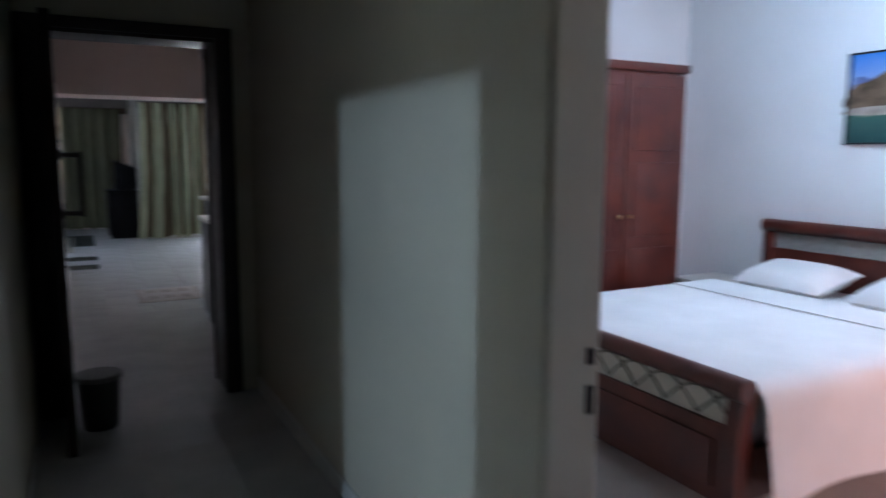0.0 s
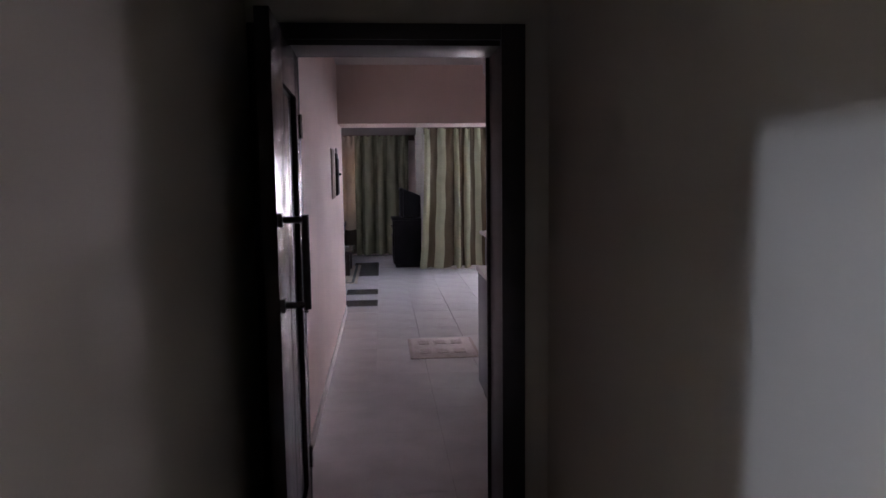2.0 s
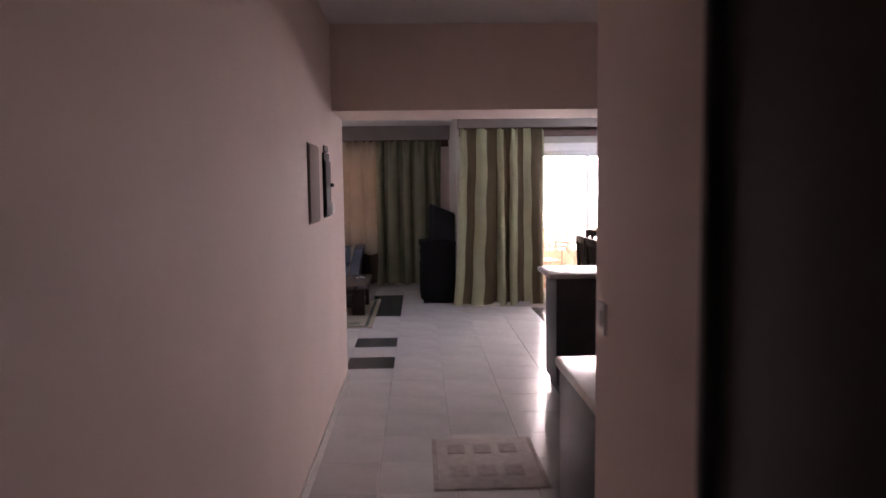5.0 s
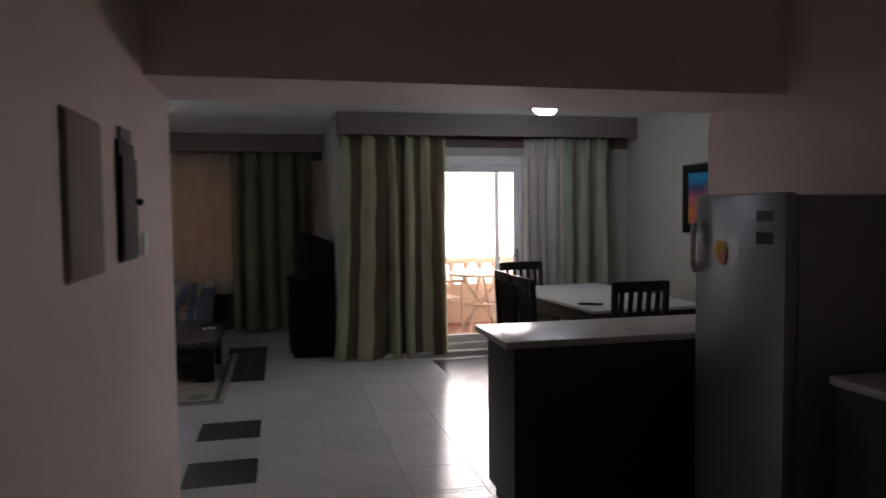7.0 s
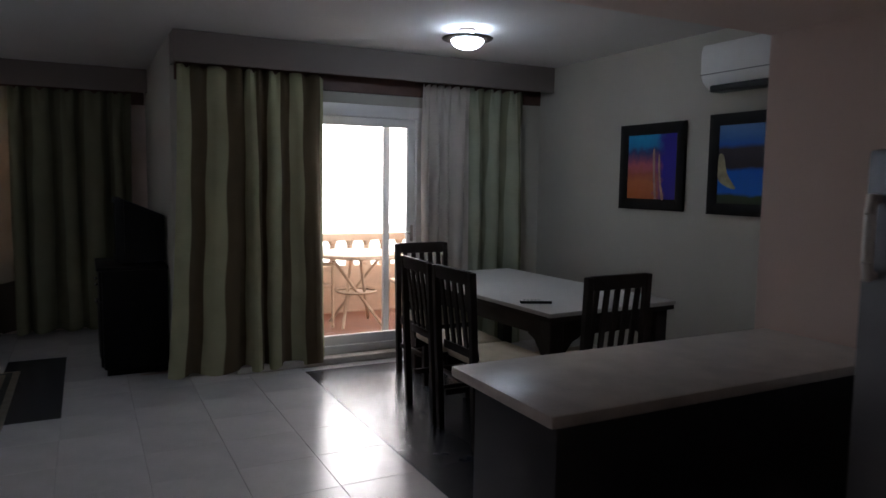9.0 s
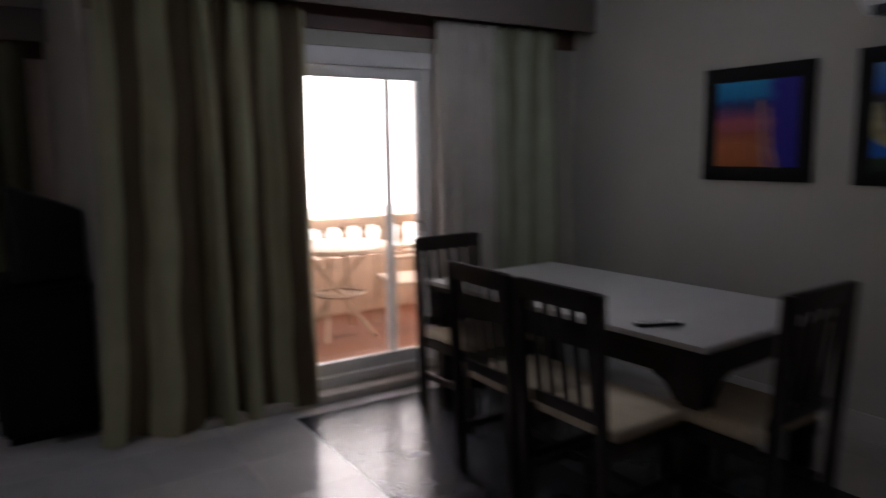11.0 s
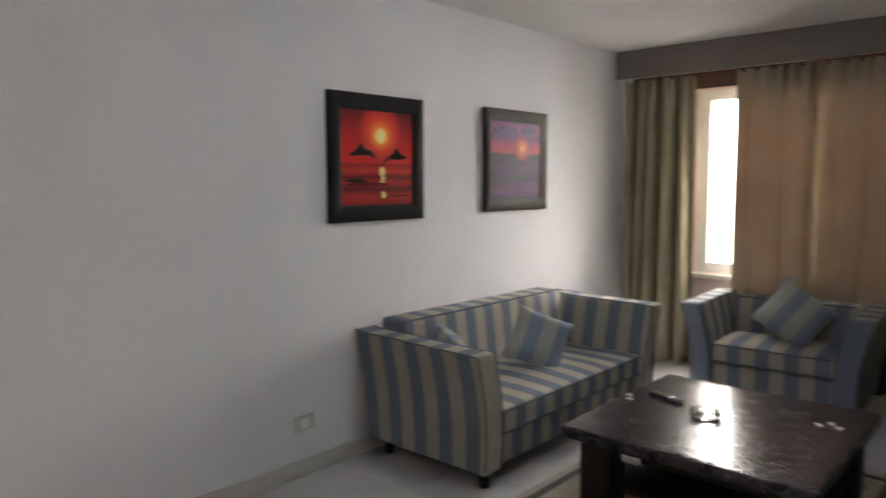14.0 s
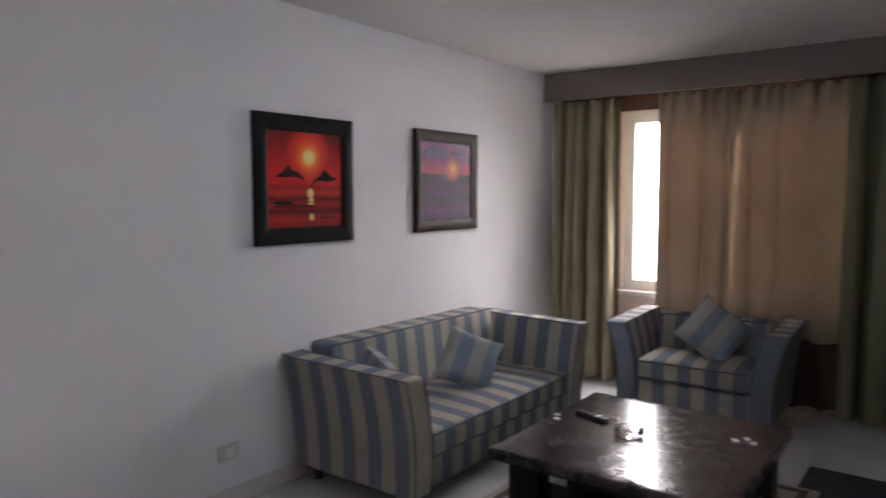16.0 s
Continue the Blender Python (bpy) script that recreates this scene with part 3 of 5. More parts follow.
# ---- curtains ----
def curtain(name, x0, x1, y, z0, z1, folds, amp, material, label, seed, flare=0.06, lean=0.0, overlap=0.13, shift=0.0):
    """A hanging curtain of deep soft pleats, pinched at the heading."""
    rnd = random.Random(seed)
    nu, nv = folds * 18, 28
    ph = [rnd.uniform(-0.34, 0.34) for _ in range(folds + 2)]
    am = [rnd.uniform(0.75, 1.0) for _ in range(folds + 2)]
    low = [rnd.uniform(0.45, 1.1) for _ in range(folds + 2)]
    bm = bmesh.new()
    weave = {}

    def warp(u):
        return u + math.sin(math.pi * u) * (0.045 * math.sin(5.3 * u + seed) + 0.025 * math.sin(11.0 * u + 2 * seed))

    def point(u, v, off):
        s = warp(u) * folds + 0.42
        i = int(s)
        f = s - i
        g = f * f * (3 - 2 * f)
        k = (am[i] * (1 - g) + am[i + 1] * g) * v + (low[i] * (1 - g) + low[i + 1] * g) * (1 - v)
        p = ph[i] * (1 - g) + ph[i + 1] * g
        q = s + p * (1 - v * 0.5)
        w = math.sin(2 * math.pi * q)
        w = math.copysign(abs(w) ** 0.72, w)
        drop = 1 - v
        a = amp * k * (0.35 + 0.65 * min(1, drop * 2.2))
        pitch = (x1 - x0) / folds
        lap = pitch * overlap * k * min(1, 0.3 + drop * 1.5)
        width = (x1 - x0) * (1 + flare * drop)
        x = (x0 + x1) / 2 + (u - 0.5) * width + lap * math.sin(2 * math.pi * (q - 0.75)) + 0.010 * math.sin(3.1 * s + 2.2 * v)
        x -= lean * drop * drop * max(0.0, 1 - 1.6 * u) ** 1.5
        a += 0.012 * math.sin(5.0 * drop + 2.0 * i) * drop
        pinch = max(0.0, 1 - drop / 0.14)
        gather = 1 - 2 * abs(math.cos(2 * math.pi * q)) ** 1.6
        w *= 1 - 0.6 * pinch
        off += 0.024 * pinch * gather
        if v == 1:
            return (x, y + a * w + off, z1 - 0.022 * max(0.0, gather))
        z = z0 + (z1 - z0) * v + (0.012 * math.sin(2 * math.pi * s + 1.3) if v == 0 else 0)
        return (x, y + a * w + off, z)
    grids = []
    for off in (-0.002, 0.002):
        g = [[bm.verts.new(point(min(u / nu, 0.9999), v / nv, off)) for v in range(nv + 1)] for u in range(nu + 1)]
        weave.update((vert, warp(u / nu) * folds + 0.42 + shift) for u, row in enumerate(g) for vert in row)
        grids.append(g)
    for g, flip in ((grids[0], False), (grids[1], True)):
        for u in range(nu):
            for v in range(nv):
                q = (g[u][v], g[u + 1][v], g[u + 1][v + 1], g[u][v + 1])
                bm.faces.new(q[::-1] if flip else q)
    for u in range(nu):
        for v in (0, nv):
            bm.faces.new((grids[0][u][v], grids[0][u + 1][v], grids[1][u + 1][v], grids[1][u][v]))
    for u in (0, nu):
        for v in range(nv):
            bm.faces.new((grids[0][u][v], grids[0][u][v + 1], grids[1][u][v + 1], grids[1][u][v]))
    # stripes run with the folds, so the darker half falls mostly in the recesses
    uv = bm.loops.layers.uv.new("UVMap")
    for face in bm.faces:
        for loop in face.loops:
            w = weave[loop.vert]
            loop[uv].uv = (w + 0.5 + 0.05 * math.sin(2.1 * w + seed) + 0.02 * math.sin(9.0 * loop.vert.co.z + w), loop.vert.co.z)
    ob = part(name, bm, material)
    return tagged(ob, label, "curtain")


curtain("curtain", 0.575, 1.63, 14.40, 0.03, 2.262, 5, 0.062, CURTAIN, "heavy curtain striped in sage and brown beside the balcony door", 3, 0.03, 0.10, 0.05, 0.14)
curtain("curtain", 2.47, 2.90, 14.40, 0.05, 2.262, 4, 0.06, LINING, "pale beige lining curtain gathered by the balcony door", 5, 0.02)
curtain("curtain", 2.91, 3.46, 14.40, 0.03, 2.262, 3, 0.085, CURTAIN_SAGE_LIT, "sage green curtain gathered against the dining wall", 7, 0.02)
curtain("curtain", -2.75, -2.17, 16.49, 0.03, 2.262, 5, 0.07, CURTAIN_SAGE_WARM_LIT, "sage green curtain gathered in the living room corner", 11, 0.02)
curtain("curtain", -1.865, -1.30, 16.50, 0.50, 2.262, 3, 0.022, SHEER, "thin beige curtain glowing with daylight", 13, 0.01)
curtain("curtain", -1.34, -0.56, 16.555, 0.50, 2.262, 4, 0.016, SHEER, "thin beige curtain drawn over the window", 17, 0.01)
# added sheet that keeps the wall under the sill dark
curtain("curtain", -1.88, -0.57, 16.592, 0.03, 0.69, 8, 0.007, BROWN_SHEET, "added dark brown sheet below the window sill", 23, 0.0)
curtain("curtain", -0.60, 0.40, 16.50, 0.03, 2.262, 5, 0.09, CURTAIN_SAGE_SHADED, "sage green curtain drawn beside the television", 19, 0.02)

# ---- hall and kitchen ----
FUSE = mat("fuse_cover", (0.32, 0.245, 0.205), 0.75, vary=0.06, spec=0.2)
fuse = thing("fuse_box", pose(-0.55, 9.463, 1.56), "flat grey-beige fuse box cover on the hall wall", "fuse box")
pbox("cover", (0.0, -0.172, -0.21), (0.014, 0.172, 0.21), FUSE, fuse, 0.006)
pbox("rim", (0.0, -0.18, -0.218), (0.006, 0.18, 0.218), FUSE, fuse, 0.002)
KEY_WOOD = mat("dark_key_cabinet_wood", (0.014, 0.011, 0.010), 0.6, vary=0.3, scale=14, spec=0.1)
key = thing("key_cabinet", pose(-0.55, 9.995, 1.555), "small dark wooden key cabinet with a knob on the wall", "key cabinet")
pbox("body", (0.0, -0.125, -0.20), (0.012, 0.125, 0.20), KEY_WOOD, key, 0.003)
pbox("door", (0.0121, -0.118, -0.19), (0.02, 0.118, 0.15), KEY_WOOD, key, 0.003)
bm = bmesh.new()
bmesh.ops.create_uvsphere(bm, u_segments=12, v_segments=8, radius=0.013, matrix=Matrix.Translation((0.03, 0.10, 0.0)))
part("knob", bm, PLASTIC_B, key)
pbox("crest", (0.0, -0.09, 0.205), (0.012, 0.09, 0.245), PELMET, key, 0.01)


def switch(m, label, w=0.075, h=0.085):
    s = thing("light_switch", m, label, "light switch")
    pbox("plate", (0.0, -w / 2, -h / 2), (0.010, w / 2, h / 2), PLASTIC_W, s, 0.003)
    pbox("rocker", (0.0101, -w / 5, -h / 4), (0.014, w / 5, h / 4), PLASTIC_W, s, 0.002)


switch(pose(-0.55, 10.31, 1.40), "white plastic light switch by the hall wall's end")
switch(pose(0.52, 7.37, 1.18, 0, 0, 180), "white plastic light switch on the kitchen wall's edge")
sens = thing("junction_box", pose(0.52, 7.25, 2.16, 0, 0, 180), "small white junction box high on the wall", "junction box")
pbox("box", (0.0, -0.06, -0.05), (0.04, 0.06, 0.05), PLASTIC_W, sens, 0.008)
pbox("lid", (0.0401, -0.05, -0.04), (0.046, 0.05, 0.04), PLASTIC_W, sens, 0.003)
out = thing("wall_socket", pose(-2.78, 13.26, 0.27), "white plastic wall socket low beside the sofa", "socket")
pbox("plate", (0.0, -0.06, -0.036), (0.018, 0.06, 0.036), mat("yellowed_plastic", (0.62, 0.60, 0.55), 0.4, vary=0.05), out, 0.003)
pbox("insert", (0.0181, -0.022, -0.022), (0.021, 0.022, 0.022), PLASTIC_W, out, 0.002)

bin_ = thing("waste_bin", pose(-0.335, 5.76, 0), "dark grey open waste bin beside the door", "bin")
bm = bmesh.new()
lathe(bm, [(0.001, 0.004), (0.085, 0.0), (0.088, 0.004), (0.106, 0.27), (0.112, 0.275), (0.112, 0.285), (0.104, 0.287), (0.100, 0.27), (0.083, 0.012), (0.001, 0.012)], 28)
part("body", bm, mat("bin_plastic", (0.03, 0.03, 0.03), 0.5, vary=0.2), bin_)
bm = bmesh.new()
lathe(bm, [(0.1125, 0.262), (0.117, 0.265), (0.117, 0.285), (0.1125, 0.289)], 28)
part("rim", bm, mat("bin_rim", (0.10, 0.10, 0.09), 0.45, vary=0.2), bin_)


def counter(name, lo, hi, label, over=(0.03, 0.03, 0.03, 0.03), doors=0, face=None):
    """A dark base unit with a plinth, doors and a stone top."""
    x0, y0 = lo
    x1, y1 = hi
    c = thing(name, pose((x0 + x1) / 2, (y0 + y1) / 2, 0), label, "kitchen unit")
    hx, hy = (x1 - x0) / 2, (y1 - y0) / 2
    pbox("plinth", (-hx + 0.03, -hy + 0.03, 0.0), (hx - 0.02, hy - 0.03, 0.08), PLASTIC_B, c, 0.002)
    pbox("body", (-hx, -hy, 0.08), (hx, hy, 0.868), CAB_DARK, c, 0.003)
    for i in range(doors):
        if face == "-x":
            d = 2 * hy / doors
            a = -hy + i * d
            dr = pbox("door", (-hx - 0.018, a + 0.003, 0.10), (-hx - 0.001, a + d - 0.003, 0.86), CAB_DARK, c, 0.003)
        else:
            d = 2 * hx / doors
            a = -hx + i * d
            s = -1 if face == "-y" else 1
            dr = pbox("door", (a + 0.003, min(s * (hy + 0.001), s * (hy + 0.018)), 0.10), (a + d - 0.003, max(s * (hy + 0.001), s * (hy + 0.018)), 0.86), CAB_DARK, c, 0.003)
            bm = bmesh.new()
            bar(bm, (a + d / 2 - 0.06, s * (hy + 0.035), 0.80), (a + d / 2 + 0.06, s * (hy + 0.035), 0.80), 0.005)
            part("handle", bm, CHROME, dr)
    t = tagged(pbox("worktop", (x0 - over[0], y0 - over[1], 0.869), (x1 + over[2], y1 + over[3], 0.905), STONE_TOP, None, 0.013), "pale speckled stone worktop with a rounded edge", "worktop")
    return c


counter("bar_unit", (1.02, 10.53), (2.36, 10.95), "dark laminate bar unit under the beam", (0.06, 0.06, 0.025, 0.05), 0)
counter("base_unit", (0.54, 7.47), (2.38, 8.05), "dark laminate base unit by the hall", (0.012, 0.0, 0.0, 0.03), 3, "+y")
counter("base_unit", (1.91, 8.09), (2.38, 9.53), "dark laminate base unit beside the fridge", (0.03, 0.0, 0.0, 0.02), 3, "-x")

fridge = thing("fridge", pose(2.10, 9.975, 0), "silver-grey upright fridge with stickers on its door", "fridge")
pbox("cabinet", (-0.235, -0.29, 0.05), (0.27, 0.29, 1.56), STEEL, fridge, 0.012)
pbox("base", (-0.22, -0.27, 0.0), (0.26, 0.27, 0.05), PLASTIC_B, fridge, 0.004)
fd = pbox("door", (-0.30, -0.292, 0.06), (-0.24, 0.292, 1.57), STEEL, fridge, 0.018)
bm = bmesh.new()
for z in (1.24, 1.44):
    bar(bm, (-0.30, 0.255, z), (-0.325, 0.255, z), 0.013)
for a, b in (((-0.322, 0.255, 1.45), (-0.338, 0.25, 1.40)), ((-0.338, 0.25, 1.40), (-0.338, 0.25, 1.28)), ((-0.338, 0.25, 1.28), (-0.322, 0.255, 1.23))):
    bar(bm, a, b, 0.014)
part("handle", bm, PLASTIC_W, fd, "curved pale grip handle")
pbox("sticker", (-0.303, -0.225, 1.46), (-0.3005, -0.13, 1.50), mat("label_green_dark", (0.06, 0.07, 0.05), 0.6), fd, 0, "dark rating label")
pbox("sticker", (-0.303, -0.225, 1.37), (-0.3005, -0.13, 1.415), mat("label_dark", (0.07, 0.065, 0.05), 0.6), fd, 0, "dark rating label")
bm = bmesh.new()
bmesh.ops.create_cone(bm, cap_ends=True, segments=9, radius1=0.045, radius2=0.045, depth=0.003, matrix=Matrix.Translation((-0.302, 0.10, 1.33)) @ Matrix.Rotation(radians(90), 4, 'Y'))
part("sticker", bm, mat("sticker_yellow", (0.62, 0.36, 0.04), 0.5), fd, "yellow sticker")
bm = bmesh.new()
bmesh.ops.create_cone(bm, cap_ends=True, segments=7, radius1=0.03, radius2=0.03, depth=0.003, matrix=Matrix.Translation((-0.3045, 0.085, 1.30)) @ Matrix.Rotation(radians(90), 4, 'Y'))
part("sticker", bm, mat("sticker_orange", (0.55, 0.14, 0.03), 0.5), fd, "orange sticker")


mt = thing("floor_mat", pose(0.39, 9.33, 0.001), "thin taupe kitchen mat with darker squares", "mat")
MAT = mat("taupe_mat", (0.40, 0.345, 0.30), 0.7, vary=0.15, scale=18, fine=200, bump=0.3)
MATD = mat("brown_mat_square", (0.33, 0.28, 0.24), 0.75, vary=0.25, scale=25, fine=200, bump=0.3)
pbox("field", (-0.30, -0.36, 0.0), (0.30, 0.36, 0.005), MAT, mt, 0.002)
for sx in (-1, 1):
    pbox("border", (sx * 0.285 - 0.012, -0.35, 0.0051), (sx * 0.285 + 0.012, 0.35, 0.0068), MATD, mt, 0)
for i in range(3):
    for j in range(2):
        pbox("square", (-0.21 + i * 0.15, -0.20 + j * 0.32, 0.0051), (-0.11 + i * 0.15, -0.06 + j * 0.32, 0.0068), MATD, mt, 0.0)


# ---- dining corner ----
def dining_chair():
    """A slatted dining chair, seat centre at the origin, back towards -y."""
    c = thing("dining_chair", pose(0, 0, 0), "dark-stained slatted dining chair with a cream seat", "chair", "chairs round the dining table")
    for sx in (-1, 1):
        bm = bmesh.new()
        box(bm, (sx * 0.205 - 0.02, -0.225, 0.0), (sx * 0.205 + 0.02, -0.185, 0.99), 0.004, 1)
        for v in bm.verts:
            if v.co.z > 0.45:
                v.co.y -= (v.co.z - 0.45) * 0.13
            else:
                v.co.y -= (0.45 - v.co.z) * 0.05
        part("back_post", bm, EBONY, c)
        bm = bmesh.new()
        box(bm, (sx * 0.20 - 0.02, 0.175, 0.0), (sx * 0.20 + 0.02, 0.215, 0.44), 0.004, 1)
        part("leg", bm, EBONY, c)
        pbox("stretcher", (sx * 0.205 - 0.009, -0.20, 0.20), (sx * 0.205 + 0.009, 0.19, 0.235), EBONY, c, 0.002)
        pbox("apron", (sx * 0.205 - 0.01, -0.19, 0.385), (sx * 0.205 + 0.01, 0.18, 0.44), EBONY, c, 0.002)
    pbox("stretcher", (-0.19, -0.01, 0.205), (0.19, 0.01, 0.23), EBONY, c, 0.002)
    pbox("apron", (-0.19, 0.185, 0.385), (0.19, 0.205, 0.44), EBONY, c, 0.002)

    def lean(bm):
        for v in bm.verts:
            v.co.y -= max(0, v.co.z - 0.45) * 0.13
    bm = bmesh.new()
    box(bm, (-0.20, -0.222, 0.915), (0.20, -0.194, 0.995), 0.006)
    lean(bm)
    part("top_rail", bm, EBONY, c)
    bm = bmesh.new()
    box(bm, (-0.185, -0.217, 0.50), (0.185, -0.195, 0.55), 0.004)
    lean(bm)
    part("back_rail", bm, EBONY, c)
    for i in range(5):
        x = -0.145 + i * 0.0725
        bm = bmesh.new()
        box(bm, (x - 0.019, -0.214, 0.55), (x + 0.019, -0.2, 0.916), 0.003, 1)
        lean(bm)
        part("slat", bm, EBONY, c)
    bm = bmesh.new()
    box(bm, (-0.215, -0.185, 0.44), (0.215, 0.225, 0.49), 0.02, 3)
    part("seat", bm, SEAT, c, "cream padded seat")
    return c


chair = dining_chair()
chair.matrix_world = pose(2.06, 13.02, 0.0, 0, 0, -92)
for x, y, rz in ((2.055, 12.54, -89), (2.31, 13.77, -178), (2.46, 12.235, 2)):
    copy_thing(chair, pose(x, y, 0.0, 0, 0, rz))

dt = thing("dining_table", pose(2.69, 13.17, 0, 0, 0, 3), "dark wooden dining table with a pale stone top", "table")
TX, TY = 0.50, 0.90
pbox("tabletop", (-TX, -TY, 0.725), (TX, TY, 0.75), TABLE_TOP, dt, 0.004, "pale grey stone tabletop")
pbox("edge_frame", (-TX + 0.008, -TY + 0.008, 0.695), (TX - 0.008, TY - 0.008, 0.724), EBONY, dt, 0.006)
for sx in (-1, 1):
    for sy in (-1, 1):
        bm = bmesh.new()
        cx, cy = sx * (TX - 0.085), sy * (TY - 0.085)
        box(bm, (cx - 0.05, cy - 0.05, 0.0), (cx + 0.05, cy + 0.05, 0.695), 0.006, 1)
        for v in bm.verts:
            k = 1 - 0.25 * max(0, 0.55 - v.co.z)
            v.co.x, v.co.y = cx + (v.co.x - cx) * k, cy + (v.co.y - cy) * k
        part("leg", bm, EBONY, dt)
        for ax in (0, 1):
            bm = bmesh.new()
            prof = [(0.05, 0.60), (0.05, 0.40), (0.075, 0.44), (0.095, 0.50), (0.14, 0.555), (0.20, 0.58), (0.20, 0.60)]
            f0, f1 = [], []
            for d, z in prof:
                for lst, w in ((f0, -0.015), (f1, 0.015)):
                    px = (cx - sx * d, cy + w) if ax == 0 else (cx + w, cy - sy * d)
                    lst.append(bm.verts.new((*px, z)))
            bm.faces.new(f0)
            bm.faces.new(f1[::-1])
            for i in range(len(prof)):
                j = (i + 1) % len(prof)
                bm.faces.new((f0[i], f1[i], f1[j], f0[j]))
            part("bracket", bm, EBONY, dt)
for sx in (-1, 1):
    pbox("apron", (sx * (TX - 0.075) - 0.012, -TY + 0.13, 0.59), (sx * (TX - 0.075) + 0.012, TY - 0.13, 0.694), EBONY, dt, 0.002)
for sy in (-1, 1):
    pbox("apron", (-TX + 0.13, sy * (TY - 0.075) - 0.012, 0.59), (TX - 0.13, sy * (TY - 0.075) + 0.012, 0.694), EBONY, dt, 0.002)


def remote(m, label, pale=False):
    r = thing("remote_control", m, label, "remote control")
    bm = bmesh.new()
    box(bm, (-0.095, -0.022, 0.0), (0.095, 0.022, 0.018), 0.007)
    part("case", bm, PLASTIC_B, r)
    if pale:
        pbox("face_plate", (-0.088, -0.019, 0.0175), (0.088, 0.019, 0.0185), PLASTIC_W, r, 0, "pale grey face plate")
    for i in range(6):
        for j in (-1, 0, 1):
            pbox("button", (-0.075 + i * 0.022, j * 0.013 - 0.004, 0.0187), (-0.064 + i * 0.022, j * 0.013 + 0.004, 0.0205), PLASTIC_W if i == 5 else CHROME, r, 0)


remote(pose(2.36, 12.56, 0.7505, 0, 0, -25), "black remote control with a pale face on the dining table", True)
remote(pose(-1.44, 14.47, 0.3855, 0, 0, -18), "black remote control on the coffee table")

ac = thing("air_conditioner", pose(3.70, 12.05, 2.07), "white wall-mounted split air conditioner", "air conditioner")
bm = bmesh.new()
prof = [(0.0, 0.0), (-0.10, 0.0), (-0.17, 0.05), (-0.195, 0.11), (-0.195, 0.24), (-0.18, 0.285), (0.0, 0.29)]
e0, e1 = [bm.verts.new((x, -0.40, z)) for x, z in prof], [bm.verts.new((x, 0.40, z)) for x, z in prof]
bm.faces.new(e0)
bm.faces.new(e1[::-1])
for i in range(len(prof)):
    j = (i + 1) % len(prof)
    bm.faces.new((e0[i], e1[i], e1[j], e0[j]))
bmesh.ops.bevel(bm, geom=bm.edges[:], offset=0.008, segments=2, affect='EDGES')
part("housing", bm, PLASTIC_W, ac)
bm = bmesh.new()
box(bm, (-0.165, -0.34, -0.012), (-0.06, 0.34, 0.03), 0.004)
part("louvre", bm, PLASTIC_B, ac, "dark air outlet louvre")
pbox("display", (-0.1975, -0.36, 0.13), (-0.1955, -0.28, 0.15), CHROME, ac, 0)
pbox("seam", (-0.1965, -0.395, 0.095), (-0.1945, 0.395, 0.099), PLASTIC_B, ac, 0)


# ---- pictures ----
def picture_mat(name, stops, wobble=0.25, scale=6.0, rough=0.45, across=0.0):
    """A printed picture: bands of colour up the sheet, broken by noise."""
    m = bpy.data.materials.new(name)
    m.use_nodes = True
    nt = m.node_tree
    b = nt.nodes["Principled BSDF"]
    b.inputs["Roughness"].default_value = rough
    b.inputs["Specular IOR Level"].default_value = 0.15
    tc = nt.nodes.new("ShaderNodeTexCoord")
    sep = nt.nodes.new("ShaderNodeSeparateXYZ")
    nt.links.new(tc.outputs["Generated"], sep.inputs[0])
    n = nt.nodes.new("ShaderNodeTexNoise")
    n.inputs["Scale"].default_value, n.inputs["Detail"].default_value = scale, 6
    nt.links.new(tc.outputs["Generated"], n.inputs["Vector"])
    a = nt.nodes.new("ShaderNodeMath")
    a.operation = 'MULTIPLY_ADD'
    a.inputs[1].default_value, a.inputs[2].default_value = wobble, -wobble / 2
    nt.links.new(n.outputs["Fac"], a.inputs[0])
    s = nt.nodes.new("ShaderNodeMath")
    s.operation = 'ADD'
    nt.links.new(sep.outputs[2], s.inputs[0])
    nt.links.new(a.outputs[0], s.inputs[1])
    s2 = nt.nodes.new("ShaderNodeMath")
    s2.operation = 'MULTIPLY_ADD'
    s2.inputs[1].default_value = across
    nt.links.new(sep.outputs[0], s2.inputs[0])
    nt.links.new(s.outputs[0], s2.inputs[2])
    r = nt.nodes.new("ShaderNodeValToRGB")
    el = r.color_ramp.elements
    el[0].position, el[0].color = stops[0][0], (*stops[0][1], 1)
    el[1].position, el[1].color = stops[-1][0], (*stops[-1][1], 1)
    for p, c in stops[1:-1]:
        el.new(p).color = (*c, 1)
    nt.links.new(s2.outputs[0], r.inputs[0])
    nt.links.new(r.outputs[0], b.inputs["Base Color"])
    return m


